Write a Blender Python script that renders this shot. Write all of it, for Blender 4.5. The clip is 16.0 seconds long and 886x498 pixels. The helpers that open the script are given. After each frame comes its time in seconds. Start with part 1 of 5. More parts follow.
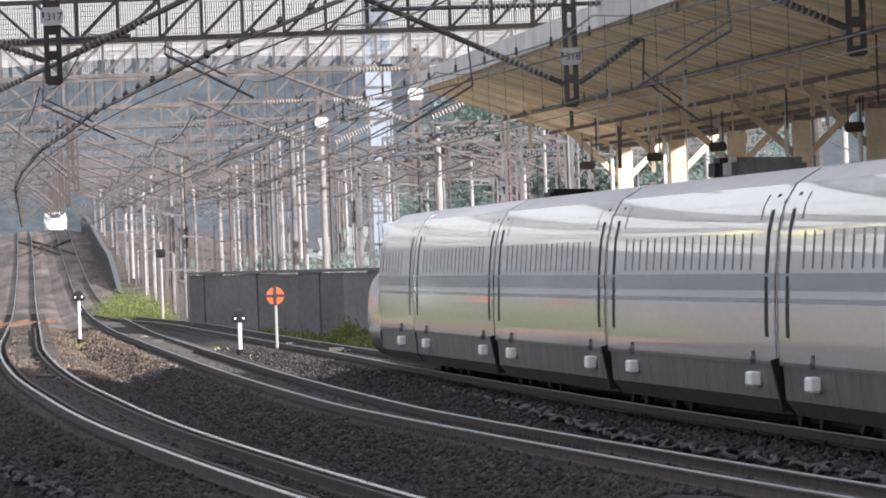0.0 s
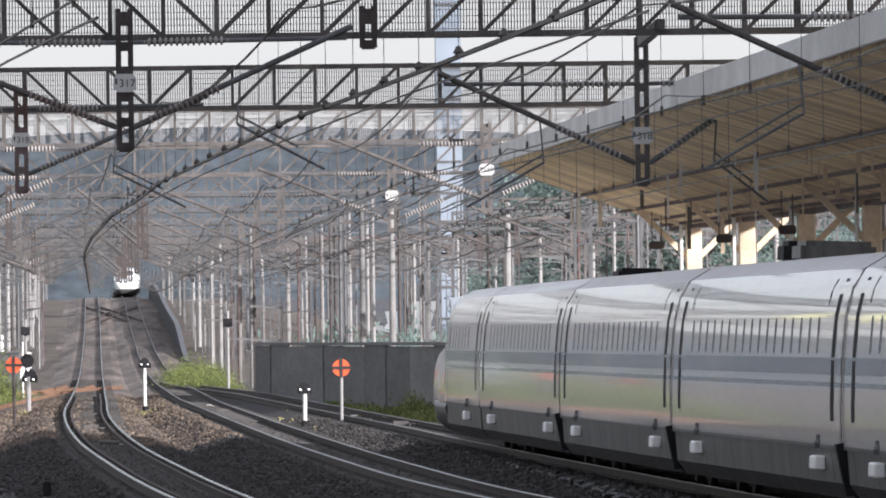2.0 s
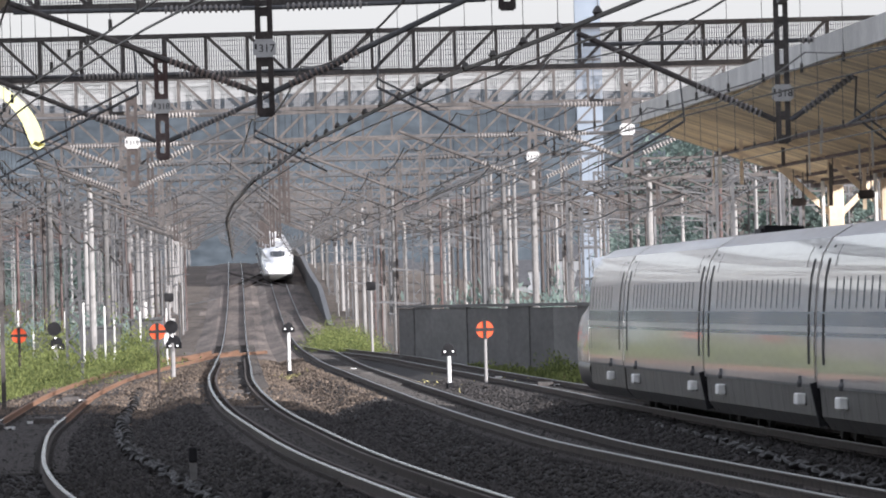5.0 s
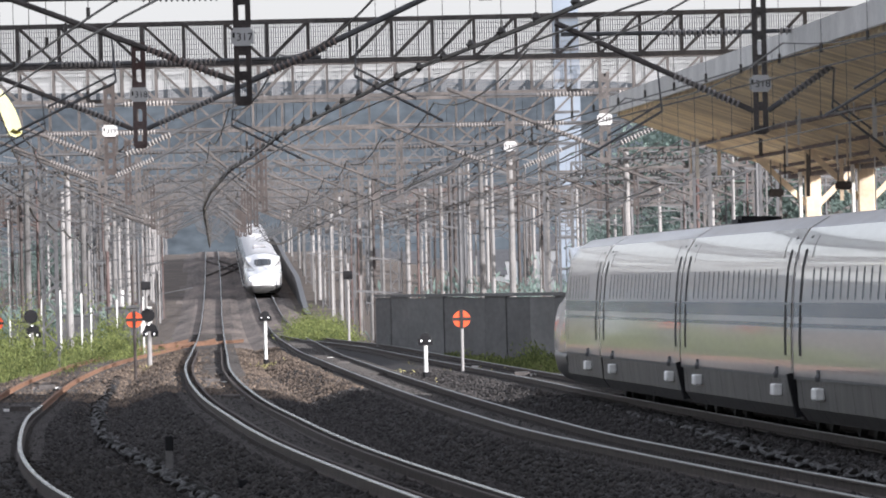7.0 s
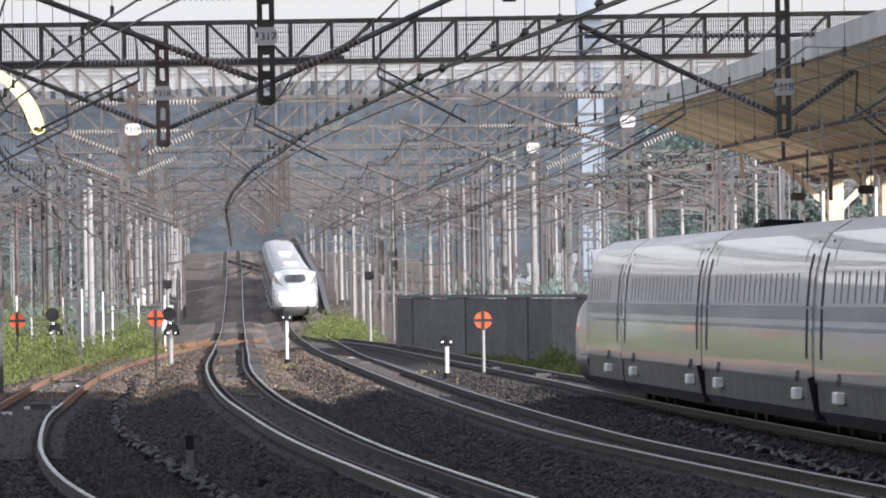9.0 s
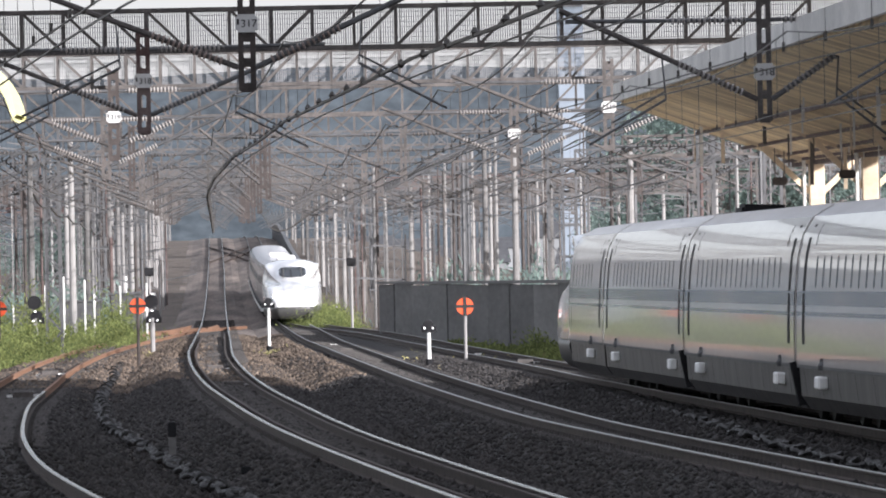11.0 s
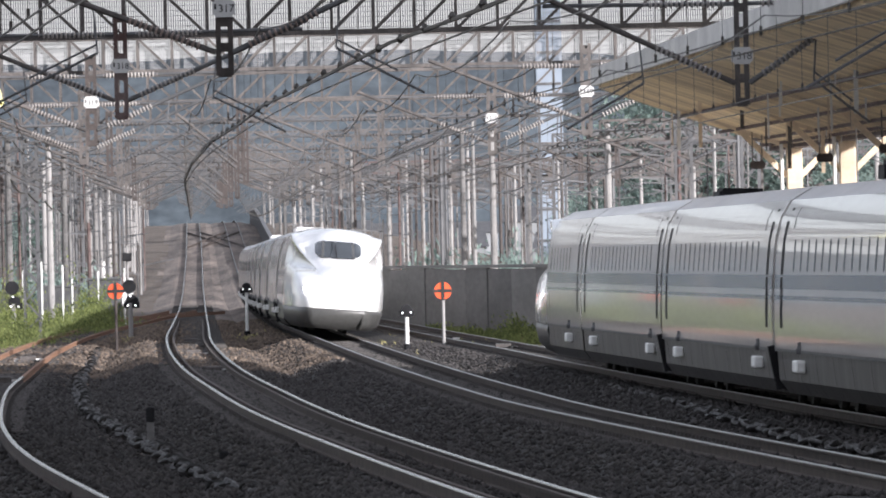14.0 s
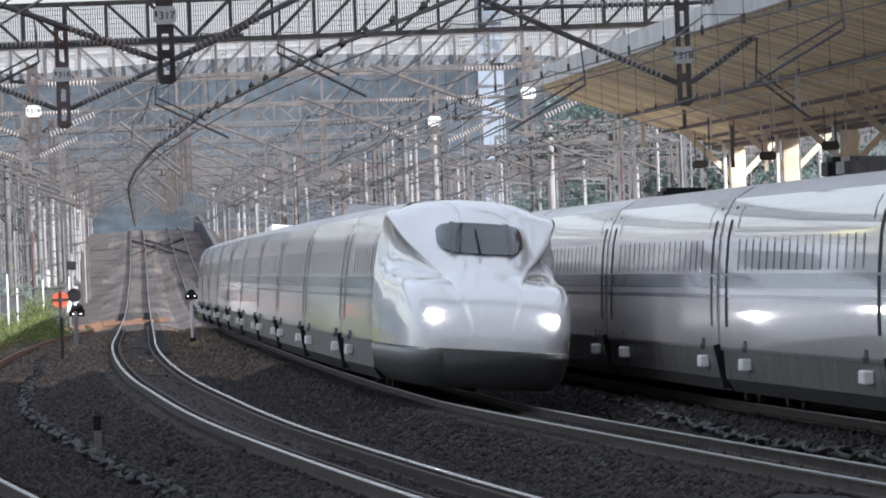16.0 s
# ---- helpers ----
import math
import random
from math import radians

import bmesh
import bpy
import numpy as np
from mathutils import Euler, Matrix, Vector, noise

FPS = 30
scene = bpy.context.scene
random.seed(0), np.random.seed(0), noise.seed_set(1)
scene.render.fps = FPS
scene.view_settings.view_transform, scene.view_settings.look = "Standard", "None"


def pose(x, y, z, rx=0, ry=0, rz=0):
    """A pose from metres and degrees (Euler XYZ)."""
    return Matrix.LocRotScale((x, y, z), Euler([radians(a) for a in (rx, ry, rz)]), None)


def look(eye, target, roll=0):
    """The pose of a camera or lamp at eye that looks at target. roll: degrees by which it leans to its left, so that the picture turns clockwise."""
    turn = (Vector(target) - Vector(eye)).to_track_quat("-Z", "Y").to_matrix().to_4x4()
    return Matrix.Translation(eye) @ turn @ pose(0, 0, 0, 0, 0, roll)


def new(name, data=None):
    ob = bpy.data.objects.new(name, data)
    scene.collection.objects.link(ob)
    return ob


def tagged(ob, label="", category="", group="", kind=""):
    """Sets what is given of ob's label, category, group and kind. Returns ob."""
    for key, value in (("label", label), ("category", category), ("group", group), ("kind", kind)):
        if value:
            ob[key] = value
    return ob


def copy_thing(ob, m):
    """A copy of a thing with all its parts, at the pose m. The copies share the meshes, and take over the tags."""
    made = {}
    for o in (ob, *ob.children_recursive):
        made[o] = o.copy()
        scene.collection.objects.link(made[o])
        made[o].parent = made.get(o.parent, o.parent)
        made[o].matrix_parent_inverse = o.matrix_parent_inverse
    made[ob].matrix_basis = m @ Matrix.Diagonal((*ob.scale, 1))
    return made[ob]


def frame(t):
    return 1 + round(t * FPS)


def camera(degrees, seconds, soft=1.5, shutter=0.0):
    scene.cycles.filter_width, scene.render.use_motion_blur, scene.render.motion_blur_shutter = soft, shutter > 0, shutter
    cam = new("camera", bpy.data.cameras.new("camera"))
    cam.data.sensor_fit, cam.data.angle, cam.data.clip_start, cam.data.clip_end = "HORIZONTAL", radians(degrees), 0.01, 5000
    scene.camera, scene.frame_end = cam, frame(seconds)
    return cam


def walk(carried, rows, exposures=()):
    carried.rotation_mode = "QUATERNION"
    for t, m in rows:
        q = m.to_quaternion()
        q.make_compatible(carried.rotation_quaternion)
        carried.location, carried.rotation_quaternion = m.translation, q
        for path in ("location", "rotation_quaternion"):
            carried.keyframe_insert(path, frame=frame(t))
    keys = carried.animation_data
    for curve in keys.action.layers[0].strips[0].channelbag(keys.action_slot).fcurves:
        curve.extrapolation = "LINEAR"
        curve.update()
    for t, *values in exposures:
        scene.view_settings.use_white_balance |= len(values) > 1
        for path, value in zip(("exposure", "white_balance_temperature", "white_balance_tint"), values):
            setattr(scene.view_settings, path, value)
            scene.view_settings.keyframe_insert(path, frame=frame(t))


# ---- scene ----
cam = camera(5.717, 16.0, soft=1.9, shutter=0.0)
EYE = (0.0, 0.0, 2.6)
PATH = [  # seconds, aim 1000 m ahead (x, z), lean
    (0.0, 23.488, 3.459, -2.14),
    (0.5, 25.226, 6.868, -1.92),
    (1.0, 25.109, 9.804, -1.49),
    (1.5, 22.040, 11.285, -0.99),
    (2.0, 16.029, 12.143, -0.73),
    (2.5, 11.288, 12.488, -0.86),
    (3.0, 0.085, 12.007, -1.33),
    (3.5, -1.139, 10.795, -1.70),
    (4.0, -0.699, 8.508, -1.65),
    (6.5, 1.248, 7.674, -1.48),
    (7.0, 2.473, 6.834, -1.35),
    (7.5, 3.090, 6.154, -1.05),
    (8.0, 1.247, 7.272, -0.85),
    (8.5, 0.171, 7.623, -0.79),
    (9.0, -0.000, 6.995, -0.90),
    (9.5, 1.087, 6.409, -1.10),
    (12.0, 2.363, 4.634, -1.18),
    (12.5, 2.980, 4.132, -1.19),
    (13.0, 3.351, 3.842, -1.23),
    (13.5, 3.997, 3.765, -1.30),
    (14.0, 4.506, 3.605, -1.28),
    (14.5, 5.178, 3.347, -1.39),
    (15.0, 6.549, 3.489, -1.25),
    (15.5, 8.463, 3.287, -1.58),
    (16.0, 10.782, 3.801, -2.13),
]
walk(cam, [(t, look(EYE, (x, 1000.0, z), lean)) for t, x, z, lean in PATH], exposures=[(0.0, 1.15, 6250, 16), (0.5, 1.08, 6250, 16), (1.5, 0.88, 6100, 15), (14.0, 0.90, 6100, 15), (16.0, 0.92, 5850, 13)])

# ---- sky and sun ----
SUN_AZ, SUN_EL = 138.0, 14.5
world = bpy.data.worlds.new("sky")
scene.world = world
world.use_nodes = True
wn = world.node_tree.nodes
sky = wn.new("ShaderNodeTexSky")
sky.sky_type, sky.sun_disc = "NISHITA", False
sky.sun_elevation, sky.sun_rotation = radians(SUN_EL), radians(SUN_AZ)
sky.dust_density, sky.air_density = 1.5, 1.0
wn["Background"].inputs["Strength"].default_value = 0.08
veil = wn.new("ShaderNodeMix")  # thin white cloud over the blue
veil.data_type = "RGBA"
veil.inputs[0].default_value = 0.65
veil.inputs[7].default_value = (6.9, 6.9, 7.0, 1)
world.node_tree.links.new(sky.outputs[0], veil.inputs[6])
world.node_tree.links.new(veil.outputs[2], wn["Background"].inputs[0])
sun = new("sun", bpy.data.lights.new("sun", "SUN"))
sun.data.energy, sun.data.angle, sun.data.color = 5.0, radians(0.6), (1.0, 0.95, 0.88)
sd = Vector((math.sin(radians(SUN_AZ)) * math.cos(radians(SUN_EL)), math.cos(radians(SUN_AZ)) * math.cos(radians(SUN_EL)), math.sin(radians(SUN_EL))))
sun.matrix_world = look(sd * 50, (0, 0, 0))


# ---- materials ----
def mat(name, colour, rough=0.7, metal=0.0, scale=3.0, vary=0.25, fine=40.0, bump=0.0, other=None, coat=0.0, rnd=0.0, stretch=None):
    m = bpy.data.materials.new(name)
    m.use_nodes = True
    n, l = m.node_tree.nodes, m.node_tree.links
    b = n["Principled BSDF"]
    b.inputs["Roughness"].default_value, b.inputs["Metallic"].default_value = rough, metal
    b.inputs["Coat Weight"].default_value = coat
    tc = n.new("ShaderNodeTexCoord")
    src = tc.outputs["Object"]
    if stretch:
        mp = n.new("ShaderNodeMapping")
        mp.inputs["Scale"].default_value = stretch
        l.new(src, mp.inputs[0])
        src = mp.outputs[0]
    big, small = n.new("ShaderNodeTexNoise"), n.new("ShaderNodeTexNoise")
    big.inputs["Scale"].default_value, small.inputs["Scale"].default_value = scale, fine
    big.inputs["Detail"].default_value = 6.0
    for t in (big, small):
        l.new(src, t.inputs["Vector"])
    add = n.new("ShaderNodeMath")
    add.operation = "MULTIPLY_ADD"
    add.inputs[1].default_value = 0.6
    l.new(big.outputs["Fac"], add.inputs[0])
    sm = n.new("ShaderNodeMath")
    sm.operation = "MULTIPLY"
    sm.inputs[1].default_value = 0.4
    l.new(small.outputs["Fac"], sm.inputs[0])
    l.new(sm.outputs[0], add.inputs[2])
    fac = add.outputs[0]
    if rnd:
        info = n.new("ShaderNodeObjectInfo")
        ra = n.new("ShaderNodeMath")
        ra.operation = "MULTIPLY_ADD"
        ra.inputs[1].default_value = rnd
        l.new(info.outputs["Random"], ra.inputs[0])
        l.new(fac, ra.inputs[2])
        fac = ra.outputs[0]
    ramp = n.new("ShaderNodeValToRGB")
    c0 = [c * (1 - vary) for c in colour]
    c1 = list(other) if other else [min(1.0, c * (1 + vary)) for c in colour]
    ramp.color_ramp.elements[0].position, ramp.color_ramp.elements[1].position = 0.36, 0.64 + rnd
    ramp.color_ramp.elements[0].color, ramp.color_ramp.elements[1].color = (*c0, 1), (*c1, 1)
    l.new(fac, ramp.inputs[0])
    l.new(ramp.outputs[0], b.inputs["Base Color"])
    if bump:
        bp = n.new("ShaderNodeBump")
        bp.inputs["Strength"].default_value, bp.inputs["Distance"].default_value = 0.8, bump
        l.new(small.outputs["Fac"], bp.inputs["Height"])
        l.new(bp.outputs[0], b.inputs["Normal"])
    return m


def glow(name, colour, strength):
    m = bpy.data.materials.new(name)
    m.use_nodes = True
    b = m.node_tree.nodes["Principled BSDF"]
    b.inputs["Base Color"].default_value = (*colour, 1)
    b.inputs["Emission Color"].default_value = (*colour, 1)
    b.inputs["Emission Strength"].default_value = strength
    return m


M_WHITE = mat("train_white_paint", (0.86, 0.86, 0.855), 0.16, 0.0, 0.6, 0.04, 9.0, coat=0.6)
M_SIDE = mat("train_side_paint", (0.70, 0.67, 0.65), 0.32, 0.0, 0.35, 0.08, 5.0, coat=0.8, stretch=(0.2, 0.2, 2.0))
M_SIDE.node_tree.nodes["Principled BSDF"].inputs["Coat Roughness"].default_value = 0.04
M_STRIPE = mat("train_stripe_blue", (0.10, 0.125, 0.165), 0.25, 0.0, 1.0, 0.15, 12.0, coat=0.5)
M_SKIRT = mat("train_skirt_grey", (0.035, 0.033, 0.032), 0.38, 0.0, 1.3, 0.5, 10.0, other=(0.13, 0.125, 0.12), stretch=(1, 1, 0.12))
M_DARK = mat("black_rubber", (0.02, 0.02, 0.022), 0.6, 0, 3, 0.3)
M_GLASS = mat("dark_window_glass", (0.022, 0.028, 0.034), 0.08, 0, 2, 0.2)
M_GLASS.node_tree.nodes["Principled BSDF"].inputs["Specular IOR Level"].default_value = 0.25
M_BOX = mat("white_box_paint", (0.85, 0.85, 0.83), 0.5, 0, 4, 0.08)
M_BUMPER = mat("bumper_grey", (0.062, 0.062, 0.06), 0.4, 0.0, 1.0, 0.15, 8)
M_UNDER = mat("underframe_dirt", (0.05, 0.047, 0.044), 0.8, 0.2, 2, 0.4)
M_LAMP = glow("headlight_glow", (1.0, 0.97, 0.9), 60.0)
M_ROOF = mat("train_roof_paint", (0.66, 0.66, 0.67), 0.4, 0, 0.5, 0.1, 6, coat=0.25)
M_RAIL = mat("rail_steel", (0.095, 0.092, 0.09), 0.22, 1.0, 4, 0.15, 60)
M_RAILDULL = mat("dull_rail_steel", (0.055, 0.052, 0.05), 0.34, 0.9, 4, 0.25, 60)
M_WEB = mat("rail_web_rust", (0.06, 0.045, 0.038), 0.8, 0.2, 3, 0.4, 30)
M_RUST = mat("rail_rust", (0.22, 0.12, 0.072), 0.85, 0.2, 5, 0.35, 60)
M_SLEEPER = mat("sleeper_concrete", (0.07, 0.064, 0.06), 0.9, 0, 3, 0.35, 50, 0.01, rnd=0.3)
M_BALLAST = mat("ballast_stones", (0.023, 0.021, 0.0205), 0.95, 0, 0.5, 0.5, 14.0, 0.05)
M_STONE = mat("loose_ballast_stone", (0.033, 0.030, 0.029), 0.9, 0, 1.5, 0.3, 20.0)
M_STONE2 = mat("brown_loose_stone", (0.108, 0.082, 0.062), 0.9, 0, 0.6, 0.35, 20.0)
M_GRAVEL = mat("brown_gravel", (0.10, 0.08, 0.066), 0.95, 0, 0.25, 0.45, 12.0, 0.05, other=(0.155, 0.125, 0.10))
M_STEEL = mat("weathered_steel", (0.075, 0.070, 0.068), 0.6, 0.3, 1.5, 0.4, 25, other=(0.15, 0.135, 0.128))
M_STEEL2 = mat("galvanised_steel", (0.115, 0.117, 0.122), 0.5, 0.5, 1.2, 0.25, 25)
M_REDLEAD = mat("rusty_red_steel", (0.11, 0.058, 0.052), 0.7, 0.2, 1.0, 0.4, 20, other=(0.15, 0.115, 0.108))
M_BROWNSTEEL = mat("dark_brown_channel", (0.055, 0.045, 0.042), 0.6, 0.2, 2, 0.4, 20)
M_POLE = mat("pale_concrete_pole", (0.12, 0.118, 0.116), 0.85, 0, 0.9, 0.6, 12, other=(0.28, 0.273, 0.268), rnd=0.7)
M_INSUL = mat("pale_porcelain", (0.32, 0.30, 0.285), 0.35, 0, 4, 0.15)
M_INSULB = mat("brown_porcelain", (0.26, 0.20, 0.175), 0.35, 0, 4, 0.2)
M_PLATE = mat("white_enamel_plate", (0.55, 0.55, 0.545), 0.4, 0, 6, 0.08)
M_INK = mat("black_lettering", (0.02, 0.02, 0.02), 0.6)
M_WIRE = mat("catenary_wire", (0.09, 0.085, 0.08), 0.5, 0.5, 3, 0.2)
M_WALL = mat("grey_concrete_wall", (0.155, 0.153, 0.148), 0.9, 0, 0.9, 0.45, 6, 0.01, stretch=(0.2, 0.1, 0.8), rnd=0.3)
M_SOFFIT = mat("brown_soffit", (0.42, 0.32, 0.19), 0.8, 0, 0.8, 0.25, 10)
M_CANOPY = mat("ochre_corrugated_soffit", (0.80, 0.65, 0.45), 0.7, 0, 0.8, 0.3, 10, stretch=(0.2, 1, 1), rnd=0.5)
M_FASCIA = mat("pale_fascia_board", (0.66, 0.65, 0.62), 0.6, 0, 0.7, 0.15, 8)
M_CREAM = mat("cream_painted_column", (0.62, 0.50, 0.36), 0.6, 0, 1.2, 0.2, 10)
M_RED = mat("red_orange_disc", (0.75, 0.10, 0.03), 0.5, 0, 3, 0.1)
M_GREEN = mat("weed_leaf", (0.10, 0.15, 0.045), 0.8, 0, 0.35, 0.4, 4, other=(0.30, 0.34, 0.11))
# leaf green paled towards teal: distance haze put into the base colour
M_TREE = mat("haze_tinted_tree_leaf", (0.17, 0.235, 0.22), 0.95, 0, 0.3, 0.3, 2, other=(0.27, 0.35, 0.31))
# lighter, warmer copy of the ballast: sunlight on the far bed is in the colour
M_FARBED = mat("sun_tinted_brown_ballast", (0.075, 0.060, 0.055), 0.95, 0, 0.5, 0.55, 6.0, 0.05, other=(0.24, 0.195, 0.165), stretch=(1, 0.05, 1))
M_SIGNRED = mat("faded_red_sheet", (0.42, 0.09, 0.06), 0.7, 0, 0.6, 0.3, 8)
# rust stain plus the orange of sunlight, both in the siding bed's colour
M_RUSTBED = mat("rust_and_sun_tinted_ballast", (0.13, 0.085, 0.058), 0.95, 0, 0.4, 0.4, 9.0, 0.05, other=(0.25, 0.17, 0.115), stretch=(1, 0.2, 1))
# stained concrete, with the shade on its track side darkened into the colour
M_PARAPET = mat("stained_shade_dark_parapet", (0.045, 0.045, 0.05), 0.85, 0, 0.5, 0.4, 6, other=(0.08, 0.078, 0.08), stretch=(1, 1, 0.3))
M_DRYGRASS = mat("dry_grass", (0.32, 0.29, 0.12), 0.8, 0, 0.8, 0.4, 6)
# the hill's blue is aerial haze, painted as its surface colour
M_HILL = mat("haze_tinted_wooded_hill", (0.045, 0.062, 0.078), 1.0, 0, 0.02, 0.35, 0.25, other=(0.088, 0.11, 0.128))
# wall colour with the haze of distance mixed in
M_HAZE = mat("haze_tinted_pale_building", (0.22, 0.26, 0.31), 0.9, 0, 0.05, 0.1, 0.4)
M_NET = mat("pale_wire_net", (0.27, 0.27, 0.275), 0.7, 0, 0.4, 0.12, 6)
M_TEALROOF = mat("grey_town_walls", (0.18, 0.19, 0.20), 0.8, 0, 0.03, 0.4, 0.3, rnd=0.4)
M_ROPE = mat("black_cable_sheath", (0.012, 0.0115, 0.011), 0.6, 0, 2, 0.5, 12, other=(0.04, 0.037, 0.035))


def by_island(m, lo, hi):
    """Varies a material's brightness from piece to piece of one mesh."""
    nt = m.node_tree
    geo = nt.nodes.new("ShaderNodeNewGeometry")
    hsv = nt.nodes.new("ShaderNodeHueSaturation")
    span = nt.nodes.new("ShaderNodeMapRange")
    span.inputs["To Min"].default_value, span.inputs["To Max"].default_value = lo, hi
    nt.links.new(geo.outputs["Random Per Island"], span.inputs["Value"])
    nt.links.new(span.outputs[0], hsv.inputs["Value"])
    nt.links.new(nt.nodes["Color Ramp"].outputs[0], hsv.inputs["Color"])
    nt.links.new(hsv.outputs[0], nt.nodes["Principled BSDF"].inputs["Base Color"])


for m, lo, hi in ((M_STONE, 0.45, 1.9), (M_STONE2, 0.5, 1.7), (M_GREEN, 0.5, 1.35), (M_TREE, 0.85, 1.15), (M_DRYGRASS, 0.6, 1.3)):
    by_island(m, lo, hi)
for m in (M_GREEN, M_TREE):
    # thin leaves let some light through
    nt = m.node_tree
    leaf, mix = nt.nodes.new("ShaderNodeBsdfTranslucent"), nt.nodes.new("ShaderNodeMixShader")
    mix.inputs[0].default_value = 0.5
    nt.links.new(nt.nodes["Hue/Saturation/Value"].outputs[0], leaf.inputs["Color"])
    nt.links.new(nt.nodes["Principled BSDF"].outputs[0], mix.inputs[1])
    nt.links.new(leaf.outputs[0], mix.inputs[2])
    nt.links.new(mix.outputs[0], nt.nodes["Material Output"].inputs["Surface"])
M_DARK.node_tree.nodes["Principled BSDF"].inputs["Specular IOR Level"].default_value = 0.1
M_CONC = mat("platform_concrete", (0.60, 0.58, 0.54), 0.9, 0, 0.5, 0.2, 8)


# ---- mesh helpers ----
def mesh_of(bm, name, material, smooth=False):
    me = bpy.data.meshes.new(name)
    bm.to_mesh(me)
    bm.free()
    for m in (material if isinstance(material, (list, tuple)) else [material]):
        me.materials.append(m)
    if smooth:
        for p in me.polygons:
            p.use_smooth = True
    return me


def part(name, bm, material, parent=None, label="", smooth=False, kind=""):
    ob = new(name, mesh_of(bm, name, material, smooth))
    if parent:
        ob.parent = parent
    if label:
        ob["label"] = label
    if kind:
        ob["kind"] = kind
    return ob


def thing(name, label, category, group="", kind=""):
    return tagged(new(name), label, category, group, kind)


def quad(bm, a, b, c, d):
    return bm.faces.new([bm.verts.new(v) for v in (a, b, c, d)])


def box(bm, x0, x1, y0, y1, z0, z1):
    v = [bm.verts.new((x, y, z)) for x in (x0, x1) for y in (y0, y1) for z in (z0, z1)]
    for f in ((0, 1, 3, 2), (4, 6, 7, 5), (0, 4, 5, 1), (2, 3, 7, 6), (0, 2, 6, 4), (1, 5, 7, 3)):
        bm.faces.new([v[i] for i in f])


def bar(bm, a, b, w=0.06, h=None, sides=4):
    """A straight bar of that width from a to b."""
    a, b = Vector(a), Vector(b)
    h = h or w
    d = (b - a).normalized()
    up = Vector((0, 0, 1)) if abs(d.z) < 0.95 else Vector((0, 1, 0))
    s = d.cross(up).normalized()
    u = s.cross(d)
    rings = []
    for p in (a, b):
        rings.append([bm.verts.new(p + s * (math.cos((k + 0.5) * math.tau / sides) * w * (0.7071 if sides == 4 else 0.5)) + u * (math.sin((k + 0.5) * math.tau / sides) * h * (0.7071 if sides == 4 else 0.5))) for k in range(sides)])
    for k in range(sides):
        bm.faces.new((rings[0][k], rings[0][(k + 1) % sides], rings[1][(k + 1) % sides], rings[1][k]))
    bm.faces.new(rings[0][::-1])
    bm.faces.new(rings[1])


def lathe(bm, a, b, profile, sides=8):
    """Turns (along 0..1, radius) pairs round the line from a to b."""
    a, b = Vector(a), Vector(b)
    d = (b - a)
    up = Vector((0, 0, 1)) if abs(d.normalized().z) < 0.95 else Vector((0, 1, 0))
    s = d.cross(up).normalized()
    u = s.cross(d).normalized()
    last = None
    for t, r in profile:
        ring = [bm.verts.new(a + d * t + s * (math.cos(k * math.tau / sides) * r) + u * (math.sin(k * math.tau / sides) * r)) for k in range(sides)]
        if last:
            for k in range(sides):
                bm.faces.new((last[k], last[(k + 1) % sides], ring[(k + 1) % sides], ring[k]))
        else:
            bm.faces.new(ring[::-1])
        last = ring
    bm.faces.new(last)


def sweep(bm, profile, stations, closed=True):
    """Runs a profile of (sideways, up) along stations of (x, y, z, sideways unit vector)."""
    last = None
    n = len(profile)
    for x, y, z, s in stations:
        ring = [bm.verts.new((x + s.x * p, y + s.y * p, z + q)) for p, q in profile]
        if last:
            for k in range(n if closed else n - 1):
                bm.faces.new((last[k], last[(k + 1) % n], ring[(k + 1) % n], ring[k]))
        last = ring


def glide(keys):
    """A smooth curve through (y, value) keys."""
    ys, vs = np.array([k[0] for k in keys], float), np.array([k[1] for k in keys], float)
    sl = np.gradient(vs, ys)

    def at(y):
        i = int(np.clip(np.searchsorted(ys, y) - 1, 0, len(ys) - 2))
        h = ys[i + 1] - ys[i]
        t = (y - ys[i]) / h
        if t < 0:
            return vs[0] + sl[0] * (y - ys[0])
        if t > 1:
            return vs[-1] + sl[-1] * (y - ys[-1])
        return float((2 * t**3 - 3 * t**2 + 1) * vs[i] + (t**3 - 2 * t**2 + t) * h * sl[i] + (3 * t**2 - 2 * t**3) * vs[i + 1] + (t**3 - t**2) * h * sl[i + 1])
    return at


# ---- lines of the four tracks and the grade ----
GRADE = glide([(-200, 0), (200, 0), (420, 0), (530, 0.02), (628, 0.45), (700, 1.05), (787, 2.3), (900, 4.3), (977, 5.9), (1060, 7.3), (1153, 8.0), (1257, 7.6), (1400, 6.0), (1700, 2.0)])
PARKED = glide([(60, 11.0), (95, 9.75), (117.9, 8.78), (142.6, 7.55), (167.3, 6.47), (192, 5.45), (215, 4.55), (240, 3.7), (280, 2.2), (330, 0.35), (405, -2.4), (460, -5.2), (520, -7.6)])
PASSING = glide([(60, 8.6), (95, 5.95), (115, 4.65), (132, 3.6), (151, 2.52), (172, 1.65), (206, 0.42), (249, -0.95), (300, -2.5), (353, -4.0), (442, -6.1), (628, -10.4), (787, -14.1), (977, -18.6), (1153, -22.7), (1400, -28.5)])
MIDDLE = glide([(60, 3.7), (95, 1.25), (120, -0.3), (145, -1.7), (160, -2.42), (178, -3.2), (205, -4.32), (237, -5.45), (285, -6.9), (375, -9.05), (524, -12.5), (683, -16.2), (866, -20.4), (1153, -27.2), (1400, -33.0)])
